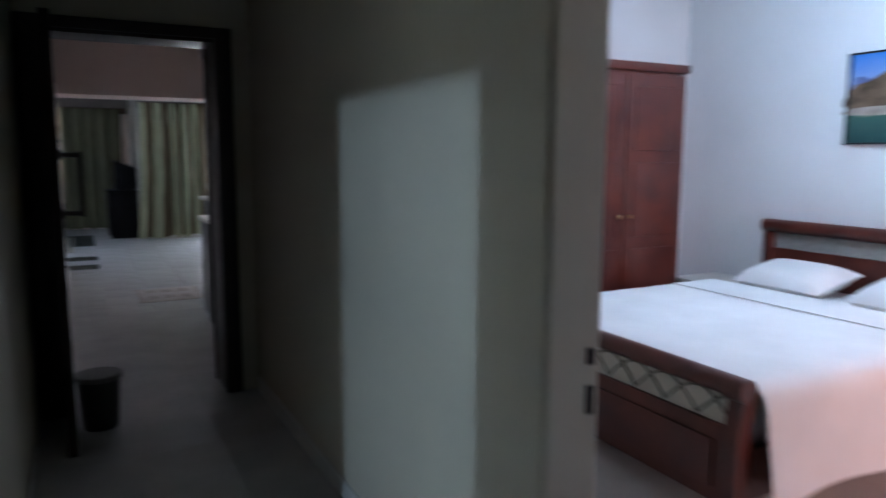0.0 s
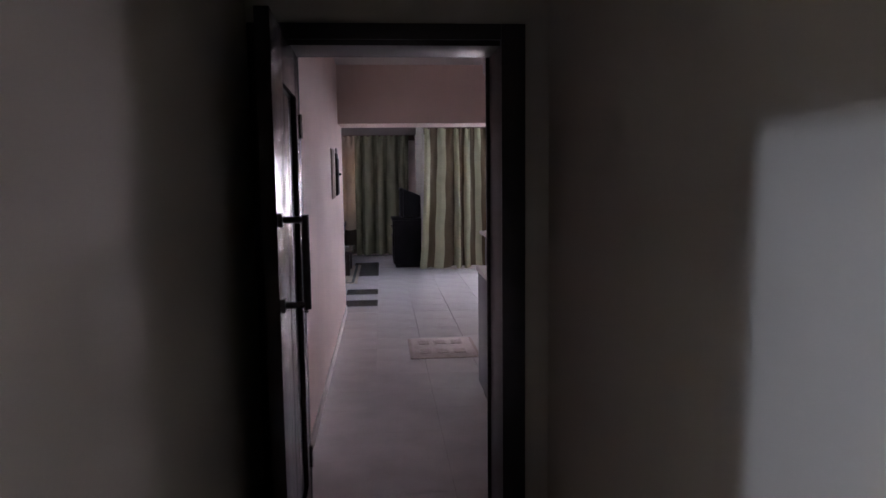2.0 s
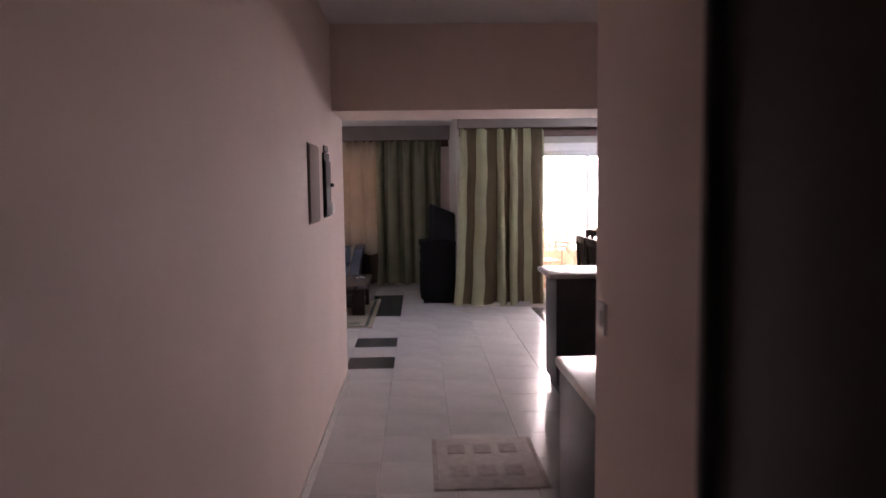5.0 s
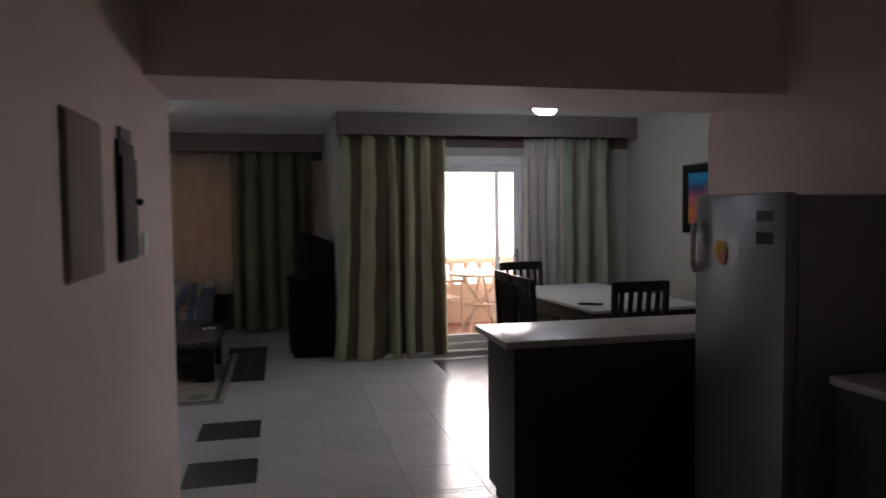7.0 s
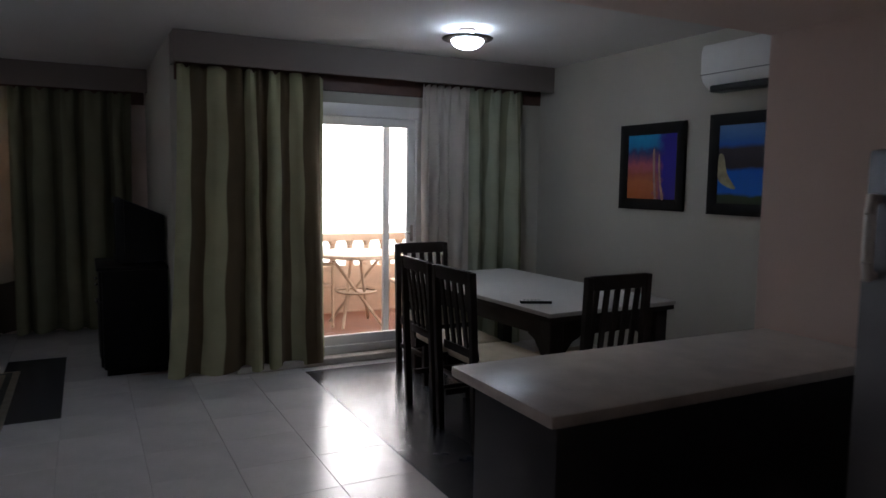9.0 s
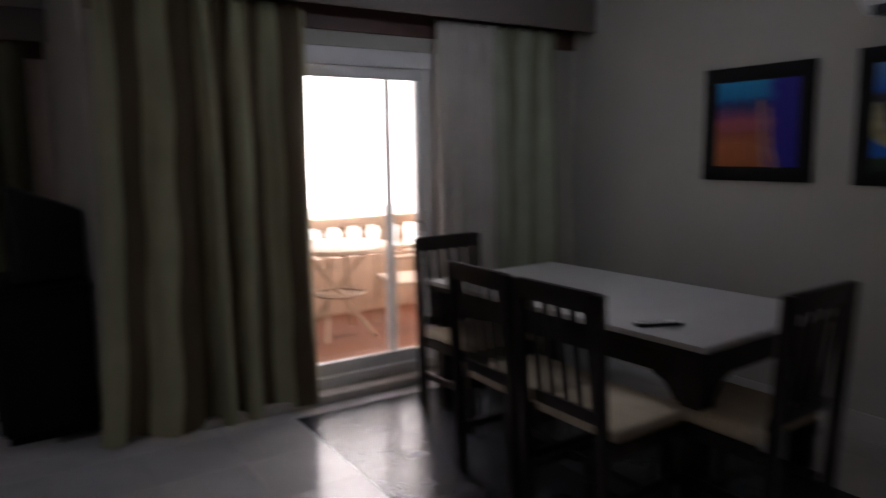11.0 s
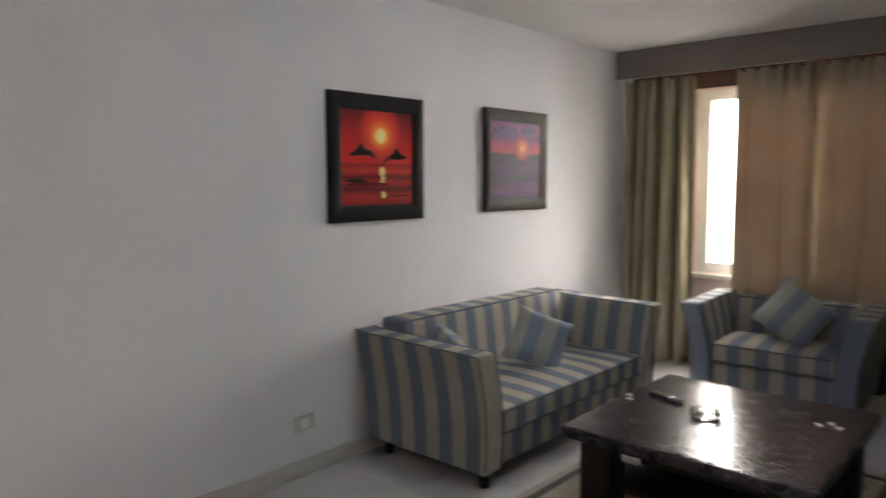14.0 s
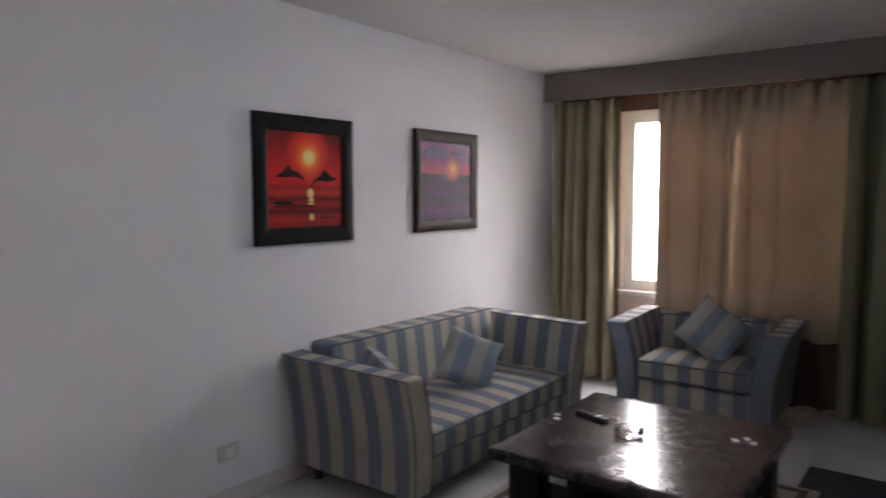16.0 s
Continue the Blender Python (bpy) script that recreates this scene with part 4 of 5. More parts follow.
def add_glow(m, cx, cz, radius, stops):
    """Adds a round sun and its glow to a print, centred at (cx, cz) of the sheet."""
    nt = m.node_tree
    b = nt.nodes["Principled BSDF"]
    base = b.inputs["Base Color"].links[0].from_socket
    tc = nt.nodes.new("ShaderNodeTexCoord")
    mp = nt.nodes.new("ShaderNodeMapping")
    mp.inputs["Location"].default_value = (-cx / radius, 0, -cz / radius)
    mp.inputs["Scale"].default_value = (1 / radius, 0, 1 / radius)
    nt.links.new(tc.outputs["Generated"], mp.inputs[0])
    ln = nt.nodes.new("ShaderNodeVectorMath")
    ln.operation = 'LENGTH'
    nt.links.new(mp.outputs[0], ln.inputs[0])
    r = nt.nodes.new("ShaderNodeValToRGB")
    el = r.color_ramp.elements
    el[0].position, el[0].color = stops[0][0], (*stops[0][1], 1)
    el[1].position, el[1].color = 1.0, (0, 0, 0, 1)
    for p, c in stops[1:]:
        el.new(p).color = (*c, 1)
    nt.links.new(ln.outputs["Value"], r.inputs[0])
    mx = nt.nodes.new("ShaderNodeMixRGB")
    mx.blend_type, mx.inputs[0].default_value = 'LIGHTEN', 1.0
    nt.links.new(base, mx.inputs[1])
    nt.links.new(r.outputs[0], mx.inputs[2])
    nt.links.new(mx.outputs[0], b.inputs["Base Color"])
    return m


def add_side(m, x0, x1, colour):
    """Lets a print run over into another colour across its width."""
    nt = m.node_tree
    b = nt.nodes["Principled BSDF"]
    base = b.inputs["Base Color"].links[0].from_socket
    tc = nt.nodes.new("ShaderNodeTexCoord")
    sep = nt.nodes.new("ShaderNodeSeparateXYZ")
    nt.links.new(tc.outputs["Generated"], sep.inputs[0])
    n = nt.nodes.new("ShaderNodeTexNoise")
    n.inputs["Scale"].default_value, n.inputs["Detail"].default_value = 6.0, 5
    nt.links.new(tc.outputs["Generated"], n.inputs["Vector"])
    a = nt.nodes.new("ShaderNodeMath")
    a.operation = 'MULTIPLY_ADD'
    a.inputs[1].default_value = 0.35
    nt.links.new(n.outputs["Fac"], a.inputs[0])
    nt.links.new(sep.outputs[0], a.inputs[2])
    r = nt.nodes.new("ShaderNodeMapRange")
    r.inputs["From Min"].default_value, r.inputs["From Max"].default_value = x0 + 0.17, x1 + 0.17
    nt.links.new(a.outputs[0], r.inputs["Value"])
    mx = nt.nodes.new("ShaderNodeMixRGB")
    mx.inputs[2].default_value = (*colour, 1)
    nt.links.new(r.outputs[0], mx.inputs[0])
    nt.links.new(base, mx.inputs[1])
    nt.links.new(mx.outputs[0], b.inputs["Base Color"])
    return m


def blob(outline, y, depth=0.002):
    """A flat shape from a few (x, z) corners, smoothed, lying on a sheet."""
    pts = []
    n = len(outline)
    for i in range(n):
        p0, p1, p2, p3 = (Vector(outline[(i + k) % n]) for k in (-1, 0, 1, 2))
        for s in range(4):
            t = s / 4
            pts.append(0.5 * (2 * p1 + (p2 - p0) * t + (2 * p0 - 5 * p1 + 4 * p2 - p3) * t * t + (3 * p1 - p0 - 3 * p2 + p3) * t ** 3))
    bm = bmesh.new()
    f = [bm.verts.new((p.x, y - depth, p.y)) for p in pts]
    g = [bm.verts.new((p.x, y, p.y)) for p in pts]
    bm.faces.new(f)
    for i in range(len(pts)):
        j = (i + 1) % len(pts)
        bm.faces.new((f[i], g[i], g[j], f[j]))
    return bm


def picture(m, w, h, border, sheet, frame_mat, label, shapes=()):
    """A framed picture hung on a wall, its face towards -y, centre at the origin."""
    p = thing("framed_picture", m, label, "picture")
    W, Hh = w / 2, h / 2
    corner = [(-1, -1), (1, -1), (1, 1), (-1, 1)]
    for k in range(4):
        (ax, az), (bx, bz) = corner[k], corner[(k + 1) % 4]
        bm = bmesh.new()
        prof = [(0, 0.0), (0, -0.026), (0.12, -0.030), (0.80, -0.025), (1, -0.016), (1, 0.0)]
        rows = [[bm.verts.new((cx * (W - border * f), d, cz * (Hh - border * f))) for f, d in prof] for cx, cz in ((ax, az), (bx, bz))]
        for i in range(6):
            j = (i + 1) % 6
            bm.faces.new((rows[0][i], rows[1][i], rows[1][j], rows[0][j]))
        bm.faces.new(rows[0])
        bm.faces.new(rows[1][::-1])
        bmesh.ops.recalc_face_normals(bm, faces=bm.faces)
        part("frame_bar", bm, frame_mat, p)
    s = pbox("sheet", (-W + border, -0.014, -Hh + border), (W - border, -0.004, Hh - border), sheet, p, 0)
    for i, (outline, material) in enumerate(shapes):
        part("motif", blob(outline, -0.0145 - 0.0022 * i, 0.002), material, s)
    return p


RED_SKY = add_glow(picture_mat("sunset_print", [(0.0, (0.20, 0.006, 0.006)), (0.10, (0.42, 0.02, 0.012)), (0.17, (0.10, 0.004, 0.005)), (0.24, (0.40, 0.016, 0.012)), (0.30, (0.13, 0.004, 0.005)), (0.36, (0.55, 0.03, 0.016)), (0.43, (0.30, 0.008, 0.008)), (0.455, (0.62, 0.016, 0.012)), (0.62, (0.60, 0.010, 0.010)), (0.84, (0.30, 0.004, 0.006)), (1.0, (0.13, 0.003, 0.004))], 0.055, 4.0),
                   0.54, 0.74, 0.36, [(0.0, (1.0, 0.85, 0.42)), (0.19, (1.0, 0.72, 0.22)), (0.27, (0.95, 0.22, 0.03)), (0.5, (0.78, 0.05, 0.015)), (0.8, (0.50, 0.012, 0.010))])
PINK_SKY = add_glow(picture_mat("pink_sea_print", [(0.0, (0.05, 0.025, 0.06)), (0.12, (0.11, 0.04, 0.09)), (0.25, (0.045, 0.022, 0.05)), (0.40, (0.09, 0.035, 0.075)), (0.575, (0.035, 0.016, 0.035)), (0.60, (0.42, 0.06, 0.08)), (0.70, (0.34, 0.045, 0.10)), (0.80, (0.13, 0.03, 0.10)), (0.90, (0.30, 0.07, 0.16)), (1.0, (0.10, 0.03, 0.10))], 0.10, 7.0),
                    0.62, 0.66, 0.20, [(0.0, (0.95, 0.55, 0.25)), (0.2, (0.80, 0.22, 0.12)), (0.6, (0.40, 0.09, 0.10))])
REEF = add_side(picture_mat("reef_print", [(0.0, (0.36, 0.10, 0.03)), (0.25, (0.45, 0.13, 0.05)), (0.40, (0.34, 0.09, 0.06)), (0.52, (0.42, 0.10, 0.13)), (0.62, (0.20, 0.06, 0.14)), (0.72, (0.04, 0.05, 0.16)), (0.82, (0.01, 0.20, 0.42)), (1.0, (0.02, 0.28, 0.52))], 0.26, 6.0), 0.58, 0.78, (0.03, 0.02, 0.26))
LAGOON = picture_mat("lagoon_print", [(0.0, (0.02, 0.03, 0.015)), (0.10, (0.03, 0.05, 0.02)), (0.14, (0.01, 0.12, 0.50)), (0.42, (0.01, 0.13, 0.55)), (0.46, (0.03, 0.025, 0.03)), (0.70, (0.05, 0.04, 0.05)), (0.76, (0.02, 0.12, 0.48)), (1.0, (0.12, 0.26, 0.52))], 0.10, 3.0)
COAST = picture_mat("coast_print", [(0.0, (0.03, 0.07, 0.07)), (0.30, (0.06, 0.12, 0.10)), (0.34, (0.34, 0.29, 0.23)), (0.42, (0.20, 0.13, 0.08)), (0.52, (0.14, 0.10, 0.06)), (0.60, (0.30, 0.36, 0.60)), (1.0, (0.06, 0.20, 0.60))], 0.25, 4.0)
SUNSPOT = mat("print_sun", (0.95, 0.70, 0.28), 0.4, vary=0.05, spec=0.15)
WAVE = mat("print_wave", (0.15, 0.004, 0.005), 0.4, vary=0.3, spec=0.15, scale=20)
VIOLET = mat("print_violet", (0.115, 0.042, 0.13), 0.4, vary=0.4, spec=0.15, scale=18)
INK = mat("print_black", (0.012, 0.003, 0.003), 0.4, spec=0.15)
SAND = mat("print_sand", (0.34, 0.30, 0.16), 0.3, vary=0.3, scale=20)
PALE = mat("print_pale", (0.40, 0.20, 0.17), 0.3, vary=0.3, scale=20)
BRONZE = mat("bronze_frame", (0.035, 0.021, 0.016), 0.5, 0.0, vary=0.2, scale=20, spec=0.15)


def arc_shape(cx, cz, s, lean):
    """A plain leaping crescent."""
    return [(cx - 0.062 * s, cz - 0.018 - lean), (cx - 0.03 * s, cz + 0.012), (cx - 0.004 * s, cz + 0.045), (cx + 0.012 * s, cz + 0.02), (cx + 0.045 * s, cz + 0.006 + lean), (cx + 0.066 * s, cz - 0.03 + lean), (cx + 0.03 * s, cz - 0.015), (cx - 0.02 * s, cz - 0.018)]


def disc(cx, cz, rx, rz):
    return [(cx + rx * math.cos(k * math.pi / 10), cz + rz * math.sin(k * math.pi / 10)) for k in range(20)]


picture(pose(-2.78, 13.777, 1.588, 0, 0, 90), 0.68, 0.665, 0.085, RED_SKY, FRAME_BLACK, "red sunset print in a wide black frame on the white wall",
        [(arc_shape(-0.115, 0.03, 1.5, 0.0), INK), (arc_shape(0.125, 0.012, -1.5, -0.016), INK), (disc(0.022, -0.07, 0.020, 0.026), SUNSPOT), (disc(0.026, -0.105, 0.015, 0.012), SUNSPOT), (disc(0.020, -0.125, 0.018, 0.007), SUNSPOT), (disc(-0.09, -0.137, 0.15, 0.012), WAVE), (disc(-0.17, -0.118, 0.07, 0.010), INK), (disc(0.02, -0.195, 0.014, 0.020), SUNSPOT), (disc(0.13, -0.20, 0.08, 0.006), WAVE)])
picture(pose(-2.78, 15.02, 1.60, 0, 0, 90), 0.69, 0.655, 0.075, PINK_SKY, BRONZE, "pink and violet sea print in a glossy bronze frame", [(disc(-0.12, 0.19, 0.13, 0.035), VIOLET), (disc(0.14, 0.20, 0.09, 0.025), VIOLET), (disc(-0.10, -0.08, 0.15, 0.012), VIOLET), (disc(0.08, -0.15, 0.16, 0.014), VIOLET), (disc(-0.06, -0.21, 0.17, 0.014), VIOLET)])
picture(pose(3.70, 13.04, 1.598, 0, 0, -90), 0.65, 0.63, 0.08, REEF, FRAME_BLACK, "orange and blue reef print in a black frame", [([(0.015, 0.10), (0.035, 0.12), (0.045, -0.08), (0.065, -0.235), (0.045, -0.238), (0.025, -0.06)], PALE), ([(0.075, 0.06), (0.09, 0.075), (0.105, -0.10), (0.14, -0.235), (0.115, -0.238), (0.085, -0.08)], PALE)])
picture(pose(3.70, 12.18, 1.605, 0, 0, -90), 0.64, 0.655, 0.075, LAGOON, FRAME_BLACK, "blue lagoon print in a black frame below the air conditioner", [([(-0.24, 0.06), (-0.20, 0.05), (-0.17, -0.06), (-0.10, -0.16), (-0.24, -0.10)], SAND)])
HILL = mat("print_hill", (0.17, 0.115, 0.075), 0.4, vary=0.5, scale=14, spec=0.15)
HAZE = mat("print_far_hill", (0.14, 0.17, 0.36), 0.4, vary=0.3, scale=14, spec=0.15)
BEACH = mat("print_beach", (0.42, 0.35, 0.30), 0.4, vary=0.3, scale=18, spec=0.15)
picture(pose(3.98, 4.18, 1.78, 0, 0, -90), 0.85, 0.56, 0.012, COAST, PLASTIC_B, "unframed coast print on the white bedroom wall", [([(-0.392, 0.10), (-0.36, 0.135), (-0.28, 0.11), (-0.20, 0.03), (-0.392, 0.03)], HAZE), ([(-0.392, 0.07), (-0.30, 0.10), (-0.20, 0.15), (-0.08, 0.20), (0.10, 0.17), (0.28, 0.21), (0.392, 0.16), (0.392, -0.07), (-0.392, -0.07)], HILL), ([(-0.392, -0.062), (-0.2, -0.05), (0.1, -0.06), (0.392, -0.045), (0.392, -0.10), (-0.392, -0.10)], BEACH)])


# ---- ceiling lamps ----
OPAL = glow("lit_opal_glass", (0.74, 0.88, 1.0), 52.0)
OPAL_DIM = glow("dimly_lit_opal_glass", (0.82, 0.91, 1.0), 30.0)
for x, y, zc in ((2.27, 13.30, H_LIV), (-1.07, 13.62, H_LIV), (-2.5, 1.95, H_COR), (2.75, 4.05, H_COR)):
    l = thing("ceiling_lamp", pose(x, y, zc), "lit round ceiling lamp with a dark metal ring", "ceiling lamp", "ceiling lamps")
    bm = bmesh.new()
    lathe(bm, [(0.095, -0.062), (0.165, -0.056), (0.172, -0.062), (0.165, -0.069), (0.112, -0.074), (0.095, -0.07), (0.095, -0.062)], 32)
    part("ring", bm, BRONZE, l)
    bm = bmesh.new()
    lathe(bm, [(0.06, 0.0), (0.06, -0.014), (0.02, -0.018), (0.02, -0.03)], 20)
    part("mount", bm, BRONZE, l)
    bm = bmesh.new()
    lathe(bm, [(0.001, -0.03), (0.06, -0.03), (0.088, -0.045), (0.094, -0.066), (0.001, -0.066)], 24)
    opal = OPAL_DIM if x == -1.07 else OPAL
    part("upper_glass", bm, opal, l)
    bm = bmesh.new()
    lathe(bm, [(0.110, -0.0745), (0.104, -0.09), (0.085, -0.112), (0.05, -0.127), (0.001, -0.132)], 28)
    part("shade", bm, opal, l, "glowing opal glass bowl")


# ---- sitting corner ----
def settee(name, m, W, D, label, category, hb, ha, hs, flare):
    """An upholstered seat facing -y: base, slab arms that flare outwards, a back, one loose seat cushion and dark piping."""
    s = thing(name, m, label, category)
    at = 0.13
    bm = bmesh.new()
    box(bm, (-W / 2 + 0.05, -D / 2 + 0.035, 0.10), (W / 2 - 0.05, D / 2 - 0.02, hs - 0.135), 0.015, 2)
    uv_box(part("base", bm, STRIPE, s), 0)
    bm = bmesh.new()
    box(bm, (-W / 2 + at - 0.02, D / 2 - 0.19, 0.12), (W / 2 - at + 0.02, D / 2 - 0.01, hb), 0.03, 3)
    bmesh.ops.subdivide_edges(bm, edges=[e for e in bm.edges if abs(e.verts[0].co.z - e.verts[1].co.z) > 0.3 or abs(e.verts[0].co.x - e.verts[1].co.x) > 0.4], cuts=7, use_grid_fill=True)
    for v in bm.verts:
        k = (v.co.z - 0.12) / (hb - 0.12)
        v.co.y += 0.05 * (k - 1) * (1 if v.co.y < D / 2 - 0.1 else 0) - 0.012 * math.sin(math.pi * k) * (1 if v.co.y < D / 2 - 0.1 else 0)
        v.co.z += 0.006 * noise.noise(Vector((v.co.x * 5, v.co.y * 5, 3))) * k
    back = part("backrest", bm, STRIPE, s)
    uv_box(back, 0)
    bm = bmesh.new()
    bar(bm, (-W / 2 + at - 0.01, D / 2 - 0.186, hb - 0.006), (W / 2 - at + 0.01, D / 2 - 0.186, hb - 0.006), 0.006, n=8)
    part("piping", bm, PIPING, back)
    for sx in (-1, 1):
        bm = bmesh.new()
        a, b = sorted((sx * (W / 2 - at), sx * W / 2))
        box(bm, (a, -D / 2, 0.10), (b, D / 2, ha), 0.018, 3)
        bmesh.ops.subdivide_edges(bm, edges=[e for e in bm.edges if abs(e.verts[0].co.z - e.verts[1].co.z) > 0.3 or abs(e.verts[0].co.y - e.verts[1].co.y) > 0.3], cuts=7, use_grid_fill=True)

        def shape(co):
            k = max(0.0, (co.z - 0.10) / (ha - 0.10))
            front = 0.5 - co.y / D
            return Vector((co.x + sx * flare * k ** 1.7 - sx * 0.02 * math.sin(math.pi * k) * front, co.y - 0.015 * front * k, co.z - 0.012 * front * k + 0.005 * noise.noise(Vector((co.y * 6, co.z * 6, sx))) * k))
        for v in bm.verts:
            v.co = shape(v.co)
        arm = part("armrest", bm, STRIPE, s)
        uv_box(arm, 1, 0.125)
        for edge_x in (a + 0.004, b - 0.004):
            bm = bmesh.new()
            pts = [shape(Vector((edge_x, -D / 2 - 0.001, 0.12 + (ha - 0.125) * i / 8))) for i in range(9)]
            pts += [shape(Vector((edge_x, -D / 2 + (D - 0.01) * i / 6, ha - 0.002))) for i in range(1, 7)]
            tube(bm, pts, 0.0042)
            part("piping", bm, PIPING, arm)
    bm = bmesh.new()
    x1, y0, y1, z0 = W / 2 - at - 0.004, -D / 2 + 0.012, D / 2 - 0.20, hs - 0.13
    box(bm, (-x1, y0, z0), (x1, y1, hs), 0.028, 3)
    bmesh.ops.subdivide_edges(bm, edges=[e for e in bm.edges if e.calc_length() > 0.3], cuts=9, use_grid_fill=True)
    for v in bm.verts:
        if v.co.z > hs - 0.02:
            v.co.z += 0.022 * max(0.0, 1 - (v.co.x / x1) ** 2) * max(0.0, 1 - ((v.co.y - (y0 + y1) / 2) / ((y1 - y0) / 2)) ** 2) + 0.007 * noise.noise(Vector((v.co.x * 4, v.co.y * 4, W)))
    cu = part("seat_cushion", bm, STRIPE, s)
    uv_box(cu, 0)
    for z in (hs - 0.012, z0 + 0.012):
        bm = bmesh.new()
        bar(bm, (-x1 + 0.01, y0 + 0.004, z), (x1 - 0.01, y0 + 0.004, z), 0.006, n=8)
        part("piping", bm, PIPING, cu)
    for sx in (-1, 1):
        for sy in (-1, 1):
            bm = bmesh.new()
            bar(bm, (sx * (W / 2 - 0.1), sy * (D / 2 - 0.08), 0.0), (sx * (W / 2 - 0.1), sy * (D / 2 - 0.08), 0.102), 0.022, 0.03)
            part("foot", bm, EBONY, s)
    return s


PIPING = mat("navy_piping", (0.10, 0.115, 0.14), 0.8)
settee("sofa", pose(-2.345, 14.51, 0, 0, 0, 90), 1.72, 0.82, "two-seat sofa in blue and cream striped cloth", "sofa", 0.735, 0.695, 0.38, 0.075)
settee("armchair", pose(-1.345, 16.05, 0, 0, 0, 2), 0.98, 0.72, "low armchair in blue and cream striped cloth", "armchair", 0.66, 0.675, 0.42, 0.07)


def cushion(m, size, thick, material, label):
    """A stuffed square cushion, plump in the middle and pinched at the corners."""
    n = 12
    bm = bmesh.new()
    sides = []
    for sgn in (1, -1):
        g = []
        for i in range(n + 1):
            row = []
            for j in range(n + 1):
                u, v = 2 * i / n - 1, 2 * j / n - 1
                t = thick * ((1 - u ** 4) * (1 - v ** 4)) ** 0.6
                pinch = 1 - 0.07 * (1 - u * u) * abs(v) ** 3
                pinch2 = 1 - 0.07 * (1 - v * v) * abs(u) ** 3
                row.append(bm.verts.new((u * size / 2 * pinch2, sgn * t / 2, v * size / 2 * pinch)))
            g.append(row)
        sides.append(g)
        for i in range(n):
            for j in range(n):
                q = (g[i][j], g[i + 1][j], g[i + 1][j + 1], g[i][j + 1])
                bm.faces.new(q if sgn < 0 else q[::-1])
    bmesh.ops.remove_doubles(bm, verts=bm.verts, dist=1e-5)
    ob = part("cushion", bm, material)
    ob.matrix_world = m
    uv_box(ob, 0)
    return tagged(ob, label, "cushion")


STRIPE_C = striped("blue_cream_stripe_cushion", (0.40, 0.40, 0.36), (0.235, 0.29, 0.36), 0.085, 0)
cushion(pose(-2.29, 14.60, 0.535, -32, 20, 34), 0.34, 0.15, STRIPE_C, "striped scatter cushion leaning on the sofa back")
cushion(pose(-2.38, 13.98, 0.52, -24, -6, 150), 0.34, 0.12, STRIPE_C, "pale blue striped cushion tucked against the sofa arm")
cushion(pose(-1.29, 16.02, 0.60, -34, 36, 8), 0.38, 0.15, STRIPE_C, "striped scatter cushion tilted in the armchair")

ct = thing("coffee_table", pose(-1.11, 14.36, 0), "low coffee table with a polished brown marble top", "coffee table")
bm = bmesh.new()
box(bm, (-0.52, -0.555, 0.330), (0.52, 0.555, 0.385), 0.012, 3)
bmesh.ops.subdivide_edges(bm, edges=[e for e in bm.edges if e.calc_length() > 0.3], cuts=24, use_grid_fill=True)
for v in bm.verts:
    rim = max(abs(v.co.x) / 0.52, abs(v.co.y) / 0.555)
    if rim > 0.985 or v.co.z < 0.384:
        v.co += 0.010 * noise.noise_vector(v.co * 16) * Vector((1, 1, 0.35))
    v.co.z = min(v.co.z, 0.385)
part("tabletop", bm, MARBLE, ct, "dark brown marble slab with a rough rounded edge")
for sx in (-1, 1):
    for sy in (-1, 1):
        bm = bmesh.new()
        box(bm, (sx * 0.40 - 0.075, sy * 0.38 - 0.075, 0.0), (sx * 0.40 + 0.075, sy * 0.38 + 0.075, 0.334), 0.008)
        part("leg", bm, EBONY, ct)
pbox("shelf", (-0.44, -0.42, 0.10), (0.44, 0.42, 0.125), EBONY, ct, 0.004)
for sy in (-1, 1):
    pbox("apron", (-0.325, sy * 0.40 - 0.012, 0.25), (0.325, sy * 0.40 + 0.012, 0.334), EBONY, ct, 0.003)
for sx in (-1, 1):
    pbox("apron", (sx * 0.42 - 0.012, -0.305, 0.25), (sx * 0.42 + 0.012, 0.305, 0.334), EBONY, ct, 0.003)
pbox("drawer_pull", (-0.275, -0.445, 0.250), (-0.185, -0.413, 0.292), CHROME, ct, 0.006, "pale metal drawer pull")

ash = thing("ashtray", pose(-1.19, 14.34, 0.3855), "clear glass ashtray on the coffee table", "ashtray")
bm = bmesh.new()
lathe(bm, [(0.001, 0.0), (0.055, 0.0), (0.068, 0.012), (0.072, 0.034), (0.064, 0.036), (0.055, 0.016), (0.001, 0.012)], 10)
part("bowl", bm, GLASS, ash)
PAPER = mat("crumpled_paper", (0.72, 0.70, 0.66), 0.8, vary=0.1)
for i, (x, y) in enumerate(((-0.73, 14.60), (-0.69, 14.56), (-0.77, 14.55), (-1.60, 14.40), (-1.57, 14.34))):
    bm = bmesh.new()
    bmesh.ops.create_icosphere(bm, subdivisions=2, radius=0.016)
    for v in bm.verts:
        v.co *= 1 + 0.5 * noise.noise(v.co * 60 + Vector((i, 0, 0)))
        v.co.z = max(v.co.z * 0.5, -0.004) + 0.004
    o = part("sugar_sachet", bm, PAPER)
    o.matrix_world = pose(x, y, 0.3855, 0, 0, 40 * i)
    tagged(o, "small crumpled white paper sachet on the coffee table", "paper", "paper scraps")

